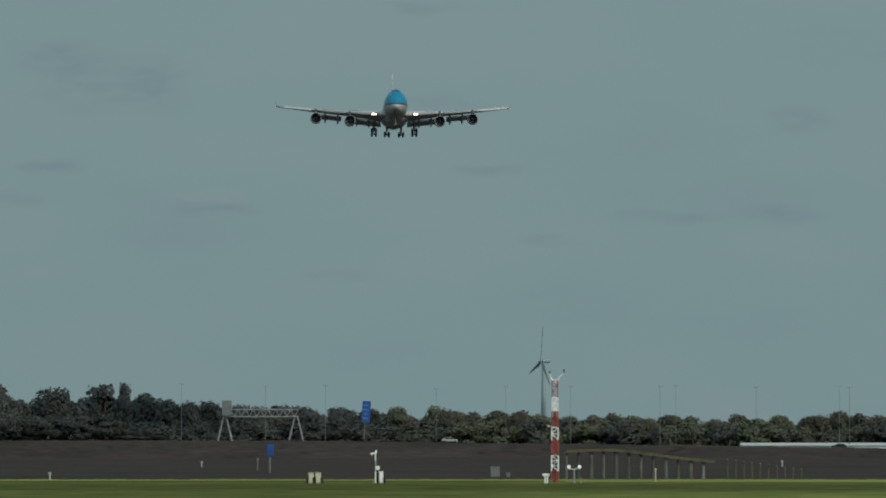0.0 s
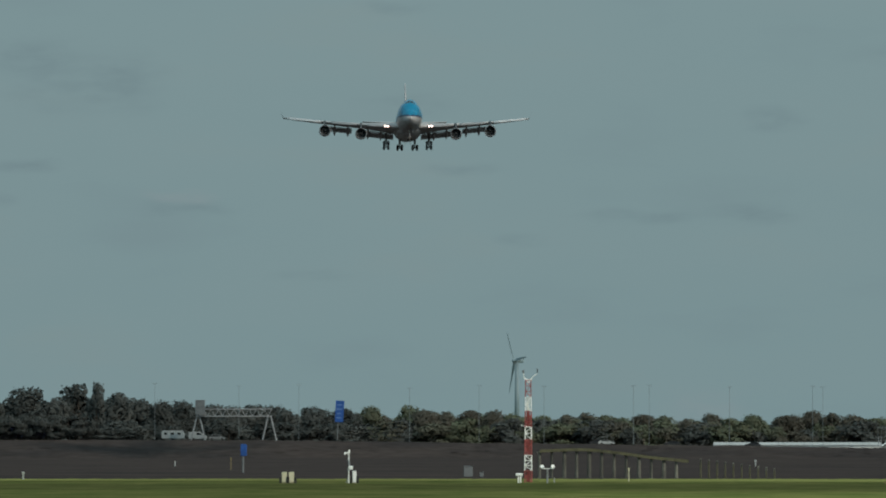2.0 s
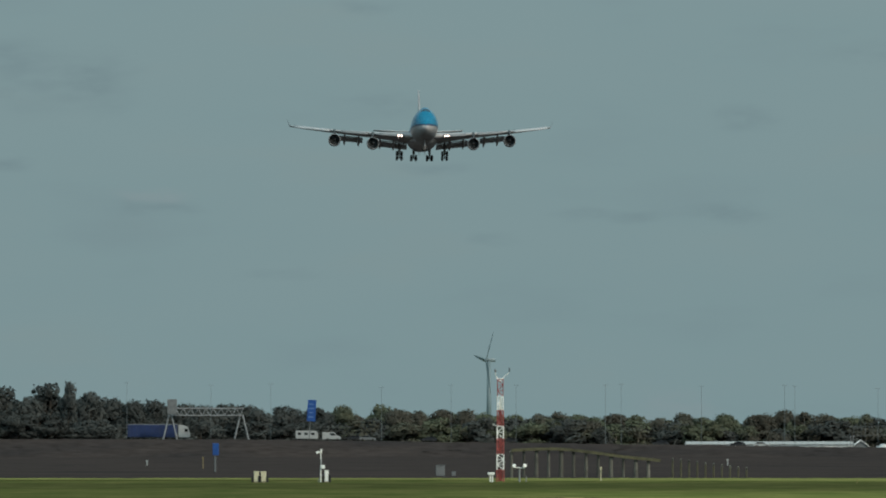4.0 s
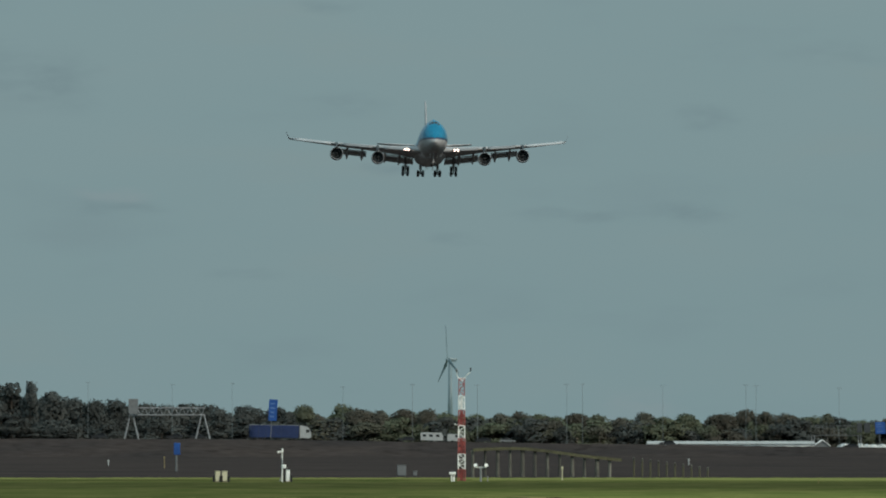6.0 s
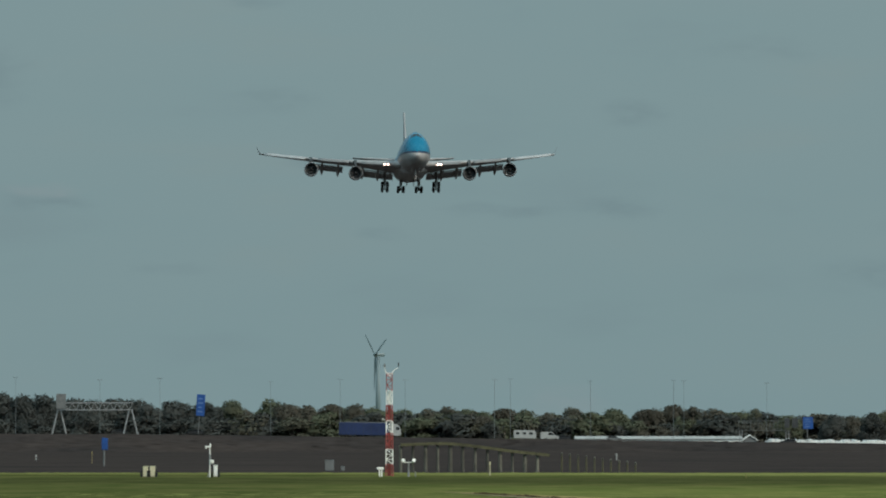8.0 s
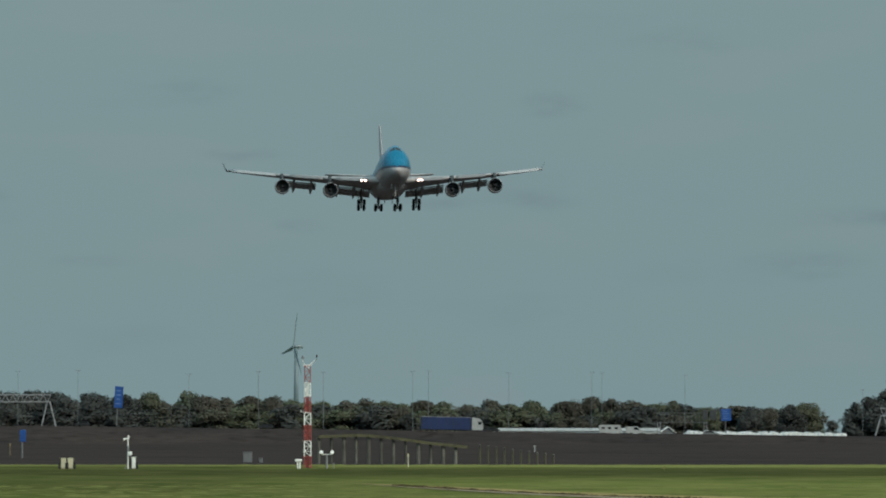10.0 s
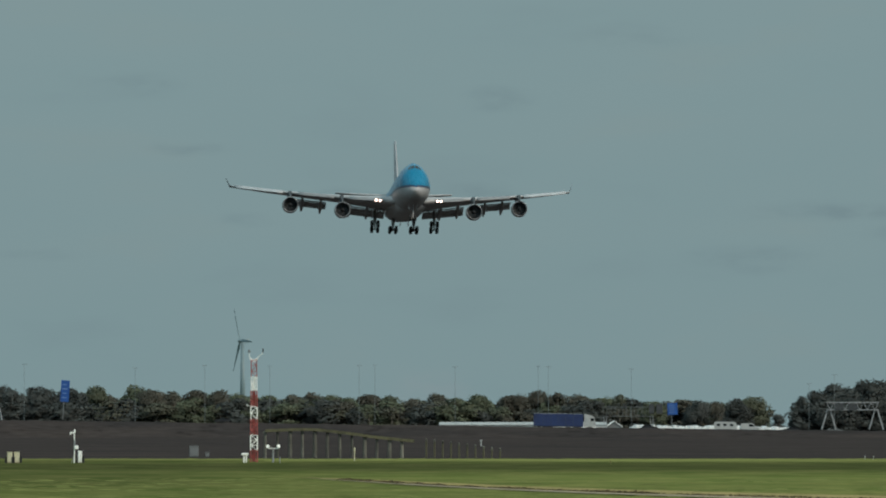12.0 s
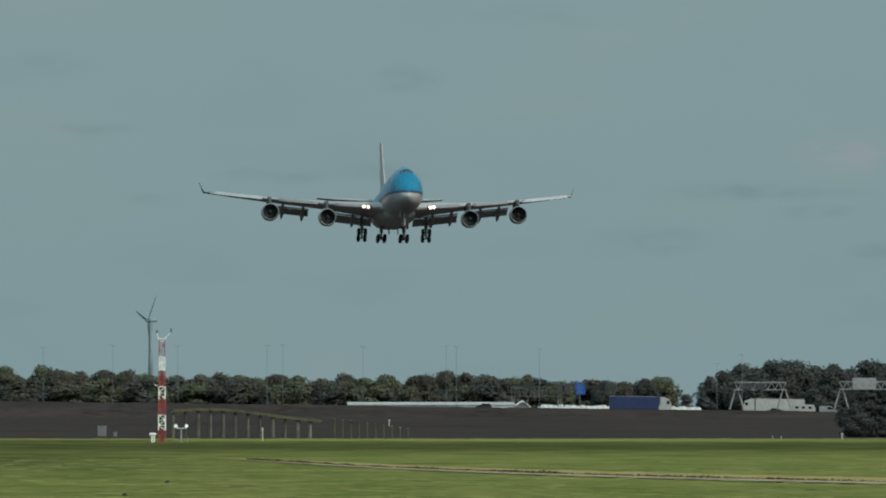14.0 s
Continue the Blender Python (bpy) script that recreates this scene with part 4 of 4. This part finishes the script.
def sensor_pole():
    d = 855.0
    k = d / F
    th = empty("sensor_pole", "white weather sensor pole with head and box", "weather station", m=Matrix.Translation((ax(664.5, d), d, 0)))
    bm = bmesh.new()
    rod(bm, (0, 0, 0), (0, 0, 54 * k), 0.06, 0.05)
    part("pole", bm, WHITE, th)
    bm = bmesh.new()
    box(bm, (-0.18, 0, 53 * k), (0.5, 0.16, 0.14), 0.03)
    box(bm, (0.04, 0, 56 * k), (0.16, 0.14, 0.3), 0.03)
    box(bm, (-0.36, 0, 52 * k), (0.12, 0.2, 0.26), 0.03)
    part("sensor_head", bm, WHITE, th)
    bm = bmesh.new()
    box(bm, (0.2, -0.05, 27 * k), (0.34, 0.25, 0.36), 0.04)
    part("control_box", bm, WHITE, th)
    bm = bmesh.new()
    rod(bm, (-0.25, 0, 0), (0, 0, 12 * k), 0.03)
    part("brace", bm, STEEL, th)
    bm = bmesh.new()
    rod(bm, (0.02, 0, 40 * k), (0.02, 0, 30 * k), 0.075)
    part("collar", bm, STEEL, th)


sensor_pole()


def two_lamp_post():
    d = 860.0
    k = d / F
    th = empty("visibility_sensor", "steel post with two white sensor heads on a crossbar", "weather station", m=Matrix.Translation((ax(1016, d), d, 0)))
    bm = bmesh.new()
    rod(bm, (0, 0, 0), (0, 0, 25 * k), 0.09, 0.08)
    part("post", bm, STEEL, th)
    bm = bmesh.new()
    box(bm, (0, 0, 25 * k), (18 * k, 0.1, 0.08), 0.02)
    part("crossbar", bm, WHITE, th)
    for s in (-1, 1):
        bm = bmesh.new()
        rod(bm, (s * 8.5 * k, 0.1, 27 * k), (s * 9.5 * k, -0.25, 29 * k), 0.14, 0.17, seg=14)
        part("sensor_head", bm, WHITE, th)
    bm = bmesh.new()
    rod(bm, (12 * k, 0, 0), (12 * k, 0, 10 * k), 0.04)
    part("stub_post", bm, STEEL, th)
    t2 = empty("ground_sensor", "white sensor box standing on two legs", "weather station", m=Matrix.Translation((ax(966, d), d, 0)))
    bm = bmesh.new()
    box(bm, (0, 0, 14.5 * k), (12 * k, 0.35, 4.5 * k), 0.05)
    part("housing", bm, WHITE, t2)
    for x in (-1.5, 2.5):
        bm = bmesh.new()
        box(bm, (x * k, 0, 6 * k), (2.6 * k, 0.2, 12 * k), 0.02)
        part("leg", bm, WHITE, t2)


two_lamp_post()


def marker(px, top, base, d, w, mat, label):
    k = d / F
    z0 = max(0.0, EYE + (789 - base) * k)
    th = empty("marker_post", label, "post", m=Matrix.Translation((ax(px, d), d, 0)))
    h = EYE + (789 - top) * k
    bm = bmesh.new()
    rod(bm, (0, 0, 0), (0, 0, h), w * k * 0.3, w * k * 0.22, seg=8)
    part("post", bm, mat, th)
    bm = bmesh.new()
    box(bm, (0, -0.02, h - 0.12 * h), (w * k, 0.12, 0.24 * h), 0.02)
    part("cap", bm, mat, th)


for args in ((1160, 829, 852, 880, 3, CREAM, "pale marker post in the grass"), (456, 811, 840, 1300, 3, ORANGE, "orange marker post in the field"), (357, 817, 840, 1500, 4, CAB_WHITE, "thin white marker post in the field"),
             (88, 836, 849, 930, 5, CAB_WHITE, "short white marker post at the field edge"), (1384, 815, 838, 1500, 4, CAB_WHITE, "thin white marker post in the field"), (1613, 851, 858, 830, 2, GRASS_DRY, "short brown wooden stake"),
             (2064, 844, 851, 930, 2, CAB_WHITE, "short white marker peg"), (2079, 844, 851, 930, 2, CAB_WHITE, "short white marker peg"), (2187, 839, 851, 925, 5, CAB_WHITE, "short white marker post at the field edge")):
    marker(*args)


# ---- approach light pier ----
def pier():
    d = 958.0
    k = d / F
    th = empty("approach_light_pier", "faded yellow approach-light walkway on a row of posts", "light pier", m=Matrix.Translation((ax(1000, d), d, 0)))

    def height(px):
        u = (px - 1000) / 275
        return EYE + (789 - (798 + 22 * max(0, u - 0.3) ** 1.05 * 1.25 - 3 * math.sin(math.pi * min(1, u * 1.4)))) * k
    n = 12
    step = 22.0
    for i in range(n):
        p0, p1 = 1002 + step * i, 1002 + step * (i + 1)
        bm = bmesh.new()
        x0, x1 = (p0 - 1000) * k, (p1 - 1000) * k - 0.03
        z0, z1 = height(p0), height(p1)
        loft(bm, [[(x, y, z - 0.24), (x, y, z + 0.06), (x, y + 0.9, z + 0.06), (x, y + 0.9, z - 0.24)] for x, z, y in ((x0, z0, -0.4), (x1, z1, -0.4))])
        part("walkway_beam", bm, YELLOW, th)
        bm = bmesh.new()
        thick = (0.17, 0.13, 0.22, 0.14, 0.24, 0.19)[i % 6]
        rod(bm, (x0, 0, 0), (x0, 0, z0 - 0.1), thick, thick * 0.85, seg=10)
        rod(bm, (x0 - 0.05, 0.6, 0), (x0 - 0.05, 0.6, z0 - 0.1), 0.12, 0.1, seg=8)
        box(bm, (x0, 0.2, z0 - 0.24), (0.5, 1.0, 0.12), 0.02)
        part("post", bm, YELLOW_GREY, th)
    for i in range(10):
        px = 1287 + 14.5 * i
        lamp = empty("approach_light", "weathered yellow post carrying an approach light", "light post", "approach lights", Matrix.Translation((ax(px, 960), 960, 0)))
        h = EYE + (789 - (817 + 1.9 * i)) * 960 / F
        bm = bmesh.new()
        rod(bm, (0, 0, 0), (0, 0, h), 0.1, 0.08, seg=8)
        part("post", bm, YELLOW, lamp)
        bm = bmesh.new()
        box(bm, (0, 0, h), (0.24, 0.14, 0.08), 0.02)
        rod(bm, (0, 0, h), (0, -0.12, h + 0.22), 0.09, seg=10)
        part("light_head", bm, YELLOW_GREY, lamp)


pier()


# ---- scrub and grass tufts ----
def tufts(name, n, seed, spot, mat, size, label, category):
    rng = np.random.default_rng(seed)
    vs, fs = [], []
    for _ in range(n):
        x, y, z, s = spot(rng)
        s *= rng.uniform(*size)
        for q in range(5):
            a, t = rng.uniform(0, 6.28), rng.uniform(0.2, 0.9)
            w = s * rng.uniform(0.3, 0.6)
            cx, cy = x + s * 0.7 * rng.normal() * 0.5, y + s * 0.5 * rng.normal() * 0.5
            h = s * rng.uniform(0.45, 1.0)
            b = len(vs)
            vs += [(cx - w * math.cos(a), cy - w * math.sin(a), z - 0.05), (cx + w * math.cos(a), cy + w * math.sin(a), z - 0.05), (cx + w * 0.7 * math.cos(a + t), cy + w * 0.7 * math.sin(a + t), z + h * 0.6), (cx, cy, z + h), (cx - w * 0.8 * math.cos(a - t), cy - w * 0.8 * math.sin(a - t), z + h * 0.55)]
            fs += [(b, b + 1, b + 2), (b, b + 2, b + 4), (b + 2, b + 3, b + 4)]
    ob = link(name, vs, fs, mat)
    return tagged(ob, label, category, kind="stuff")


def mounds(name, n, seed, spot, mat, size, label, category, lean=None):
    """Low uneven cushions of growth."""
    rng = np.random.default_rng(seed)
    vs, fs = [], []
    for _ in range(n):
        x, y, z, s = spot(rng)
        s *= rng.uniform(*size)
        h = s * rng.uniform(0.02, 0.05)
        b, a0 = len(vs), rng.uniform(0, 6.28)
        for ring, (r, zz) in enumerate(((1.0, -0.06), (0.62, 0.72))):
            for q in range(6):
                a = a0 + q * 1.047
                rr = s * r * rng.uniform(0.75, 1.25)
                vs.append((x + rr * math.cos(a), y + rr * math.sin(a), z + h * zz * rng.uniform(0.85, 1.15) + (lean(x) * rr * math.sin(a) if lean else 0.0)))
        vs.append((x, y, z + h))
        for q in range(6):
            p = (q + 1) % 6
            fs += [(b + q, b + p, b + 6 + p, b + 6 + q), (b + 6 + q, b + 6 + p, b + 12)]
    ob = link(name, vs, fs, mat, smooth=True)
    return tagged(ob, label, category, kind="stuff")


def bank_spot(rng):
    x, f = rng.uniform(-260, 320), rng.uniform(0, 1)
    y = 2438 + 44 * f
    return x, y, crest_z(x) * min(1, (y - 2436) / 42.0), 1.0


def heath_spot(rng):
    y = 945 + 1480 * rng.uniform(0, 1) ** 1.3
    half = y * 0.085
    return rng.uniform(-half * 0.8, half * 1.7), y, 0.05, 1.0


def edge_spot(rng):
    return rng.uniform(-75, 135), 930 + 14 * rng.uniform(0, 1), 0.03, 1.0


def verge_spot(rng):
    y = 310 + 270 * rng.uniform(0, 1)
    return float(np.polyval(PATH, y)), y + 9 + abs(rng.normal()) * 3, 0.03, 0.85 + 0.7 * noise.noise((y * 0.15, 3.3, 0))


def meadow_spot(rng):
    y = 300 + 300 * rng.uniform(0, 1) ** 1.4
    return rng.uniform(-0.035, 0.115) * y + 5.0 * rng.normal(), y, 0.02, 1.0


mounds("bank_scrub", 500, 1, bank_spot, HEATH, (0.5, 1.8), "dark dry scrub covering the motorway bank", "scrub", lambda x: crest_z(x) / 42.0)
mounds("heath_scrub", 2500, 2, heath_spot, HEATH, (0.3, 1.0), "dark scattered scrub on the fallow land", "scrub")
mounds("grass_fringe", 3500, 3, edge_spot, GRASS_PALE, (0.3, 1.2), "pale tall grass along the field edge", "grass")
tufts("verge_tufts", 3000, 4, verge_spot, EARTH, (0.035, 0.12), "brown dry grass tufts beside the service path", "grass")
mounds("meadow_tufts", 5200, 6, meadow_spot, GRASS_PALE, (0.15, 0.7), "short olive grass tufts across the meadow", "grass")
for px, py, h in ((992, 928, 0.12), (917, 951, 0.12)):
    d = EYE * F / (py - 789)
    weed = empty("weed_clump", "small dark weed clump in the meadow", "weed", m=Matrix.Translation((ax(px, d), d, 0)))
    bm = bmesh.new()
    wr = random.Random(px)
    for q in range(26):
        a, r, t = wr.uniform(0, 6.28), wr.uniform(0.03, 0.16), wr.uniform(0.3, 1.0)
        c = Vector((r * math.cos(a) * (1.4 - t), r * math.sin(a) * (1.4 - t), h * t))
        e = Vector((math.cos(a + 1), math.sin(a + 1), 0.4)) * 0.04
        f = Vector((0, 0.02, 0.05))
        bm.faces.new([bm.verts.new(p) for p in (c - e, c - f, c + e, c + f)])
    part("leaves", bm, LEAF_GREEN, weed)
    bm = bmesh.new()
    rod(bm, (0, 0, 0), (0, 0, h * 0.8), 0.02)
    part("stem", bm, BARK, weed)
for i in range(16):
    tree(2214 + 11 * i, 784 + TREE_RNG.uniform(-5, 6), "dark", "bush", 985 + TREE_RNG.uniform(-5, 8), 1.5)
    tree(2211 + 11 * i, 812 + TREE_RNG.uniform(-8, 8), "dark", "bush", 976 + TREE_RNG.uniform(-3, 3), 1.7)


for px in range(-40, 286, 13):
    x = ax(px, 2483)
    low = 738 if px < 200 else 762
    tree(px, low + TREE_RNG.uniform(-3, 4), "dark", "bush", 2483, 1.6 if px < 200 else 2.2, base=crest_z(x) - 0.1)


# ---- vehicles ----
def wheel_part(parent, x, y, z, r=0.5, w=0.3):
    bm = bmesh.new()
    lathe(bm, [(0, 0.0), (0, r * 0.6), (0.02, r * 0.92), (0.06, r), (w - 0.06, r), (w - 0.02, r * 0.92), (w, r * 0.6), (w, 0)], (0, -w / 2, 0), 16)
    bmesh.ops.translate(bm, vec=(x, y, z), verts=bm.verts)
    return part("wheel", bm, RUBBER, parent, smooth=True)


def lorry(name, tarp, label):
    """Drives towards +x; its front is at x = 0, wheels on z = 0."""
    th = empty(name, label, "truck")
    bm = bmesh.new()
    box(bm, (-10.1, 0, 2.3), (13.4, 2.5, 3.35), 0.06)
    trailer = part("trailer", bm, tarp, th)
    for i in range(7):
        bm = bmesh.new()
        box(bm, (-16.3 + i * 2.05, -1.27, 2.3), (0.05, 0.05, 3.2))
        part("tarp_strap", bm, STEEL_DARK if tarp is TARP_BLUE else STEEL, trailer)
    bm = bmesh.new()
    box(bm, (-10.1, 0, 4.02), (13.5, 2.54, 0.12), 0.03)
    part("roof_rail", bm, STEEL, trailer, "pale roof rail")
    bm = bmesh.new()
    box(bm, (-10.1, 0, 0.56), (13.4, 2.1, 0.16), 0.03)
    part("chassis", bm, STEEL_DARK, trailer)
    bm = bmesh.new()
    loft(bm, [[(-3.1, s, 0.6), (-0.15, s, 0.6), (0.0, s, 1.2), (-0.12, s, 2.2), (-0.45, s, 3.1), (-1.1, s, 3.65), (-2.6, s, 4.0), (-3.1, s, 4.0)] for s in (-1.22, 1.22)])
    cab = part("cab", bm, CAB_WHITE, th, "white tractor cab with roof deflector")
    bm = bmesh.new()
    loft(bm, [[(-0.08, s, 2.0), (-0.42, s, 3.0), (-0.38, s, 3.02), (-0.04, s, 2.02)] for s in (-1.1, 1.1)])
    part("windscreen", bm, GLASS_DARK, cab)
    for s in (-1, 1):
        bm = bmesh.new()
        box(bm, (-0.95, s * 1.225, 2.5), (0.9, 0.03, 0.8), 0.01)
        part("side_window", bm, GLASS_DARK, cab)
    for x in (-1.5, -4.6, -12.6, -13.9, -15.2):
        for s in (-1, 1):
            wheel_part(th, x, s * 1.05, 0.5)
    return th


def car(name, paint, label, caravan=False, van=False):
    th = empty(name, label, "van" if van else "car")
    bm = bmesh.new()
    hh = 1.95 if van else 1.45
    prof = [(-4.4, 0.35), (-4.45, 0.9), (-4.1, 1.0), (-3.7, hh - 0.05), (-1.9, hh), (-1.1, 1.0), (-0.15, 0.85), (0.0, 0.5), (-0.05, 0.35)] if not van else [(-5, 0.4), (-5, 2.2), (-1.9, 2.3), (-1.0, 1.35), (-0.1, 1.15), (0, 0.6), (-0.05, 0.4)]
    loft(bm, [[(x, s * 0.84, z) for x, z in prof] for s in (-1, 1)])
    body = part("body", bm, paint, th)
    bm = bmesh.new()
    if van:
        loft(bm, [[(-2.9, s, 1.4), (-2.9, s, 2.0), (-2.0, s, 2.05), (-1.3, s, 1.4)] for s in (-0.855, 0.855)])
    else:
        loft(bm, [[(-3.85, s, 1.0), (-3.6, s, hh - 0.1), (-1.95, s, hh - 0.08), (-1.25, s, 1.0)] for s in (-0.855, 0.855)])
    part("side_windows", bm, GLASS_DARK, body)
    for x in (-0.85, -3.6):
        for s in (-1, 1):
            wheel_part(th, x, s * 0.78, 0.32, 0.32, 0.22)
    if caravan:
        bm = bmesh.new()
        loft(bm, [[(-12.2, s, 0.45), (-12.3, s, 2.3), (-12.0, s, 2.6), (-6.6, s, 2.6), (-6.1, s, 1.6), (-6.2, s, 0.45)] for s in (-1.1, 1.1)])
        tr = part("caravan", bm, CAB_WHITE, th, "white touring caravan in tow")
        for x in (-11.2, -9.4, -7.6):
            bm = bmesh.new()
            box(bm, (x, -1.11, 1.75), (0.9, 0.03, 0.6), 0.01)
            part("caravan_window", bm, GLASS_DARK, tr)
        bm = bmesh.new()
        rod(bm, (-6.3, 0, 0.5), (-4.9 if van else -4.4, 0, 0.5), 0.06)
        part("drawbar", bm, STEEL_DARK, tr)
        for s in (-1, 1):
            wheel_part(th, -9.4, s * 0.95, 0.33, 0.33, 0.22)
    return th


BLUE_LORRY = lorry("lorry", TARP_BLUE, "articulated lorry with blue tarpaulin trailer and white cab")
CARAVAN_CAR = car("van_with_caravan", CAB_WHITE, "white van towing a white caravan on the motorway", caravan=True, van=True)
GREY_CAR = car("car", GREY, "silver-grey estate car driving on the motorway")


WHITE_CAR_AHEAD = car("car", CAB_WHITE, "small white car driving on the motorway")
WHITE_LORRY = lorry("lorry", CAB_WHITE, "articulated lorry with white box trailer and white cab")
FAST_CAR = car("car", CAR_DARK, "dark car overtaking on the motorway")
ONCOMING = [car("car", CAR_DARK, "dark car on the far carriageway") for _ in range(9)]


def drive(thing, front, speed, lane, gain=0.0):
    """Along the carriageway; front: where it is at the start; a negative speed drives towards -x."""
    rows = []
    for i in range(15):
        x = front + speed * i + gain * i * i
        slope = math.degrees(math.atan2(road_z(x + 5) - road_z(x - 5), 10))
        rows.append((i, pose(x, lane, road_z(x) + 0.02, 0, -slope if speed > 0 else slope, 0 if speed > 0 else 180)))
    walk(thing, rows)


PLANE_ROWS = [(0, -42.85, 2488.6, 96.39, 0.30, 2.00), (0.5, -39.69, 2455.3, 94.35, 0.25, 2.02), (1, -36.51, 2422.0, 92.20, 0.20, 2.03), (1.5, -33.54, 2388.7, 90.36, 0.20, 2.05), (2, -30.11, 2355.4, 88.37, 0.10, 2.07),
              (2.5, -27.16, 2322.1, 86.60, 0.10, 2.08), (3, -23.98, 2288.8, 84.95, 0.10, 2.10), (5.5, -9.13, 2122.4, 75.34, 0.70, 2.29), (6, -6.02, 2089.1, 73.46, 0.75, 2.33), (6.5, -3.14, 2055.8, 71.61, 0.78, 2.36),
              (7, -0.14, 2022.5, 69.48, 0.68, 2.40), (9.5, 14.83, 1856.0, 58.43, -0.75, 2.54), (10, 17.74, 1822.8, 56.24, -0.38, 2.57), (10.5, 20.69, 1789.5, 53.98, 0.10, 2.59), (11, 23.80, 1756.2, 52.01, 0.65, 2.62),
              (11.5, 26.72, 1722.9, 49.81, 1.00, 2.65), (12, 29.73, 1689.6, 47.68, 0.95, 2.68), (12.5, 32.71, 1656.3, 45.51, 0.60, 2.71), (13, 35.72, 1623.0, 43.56, 0.60, 2.74), (13.5, 38.73, 1589.7, 41.62, 0.60, 2.77),
              (14, 41.62, 1556.4, 39.93, 0.60, 2.80)]


def motions():
    rows = []
    for t, x, y, z, roll, yaw in PLANE_ROWS:
        pitch = float(np.interp(t, (0, 2, 3, 7, 9.5, 11.5, 14), (3.2, 3.0, 2.85, 2.85, 3.3, 3.4, 3.4)))      # nose up, about the wing
        rows.append((t, pose(x, y, z - 25 * math.sin(radians(3.4 - pitch)), -pitch, roll, yaw)))
    walk(AIRLINER, rows)
    hub = Matrix.Translation((0, 0, HUB_Z)) @ YAW @ Matrix.Translation((0, -1.6, 0))
    walk(ROTOR, [(i, hub @ Matrix.Rotation(radians(36.8 * i + 11), 4, "Y")) for i in range(15)])
    drive(BLUE_LORRY, -168.9, 20.96, 2492.0, 0.0682)
    drive(CARAVAN_CAR, -130.1, 21.5, 2491.5, 0.0618)
    drive(GREY_CAR, -130.5, 24.2, 2496.0)
    drive(WHITE_CAR_AHEAD, -26.2, 24.8, 2495.5)
    drive(FAST_CAR, -248.0, 29.8, 2499.0)
    drive(WHITE_LORRY, 472.0, -22.4, 2510.0)
    for ob, u in zip(ONCOMING, (487, 620, 762, 1030, 1165, 1490, 1814, 2213, 3218)):
        drive(ob, u * 0.154, -29.3, 2506.0)


motions()
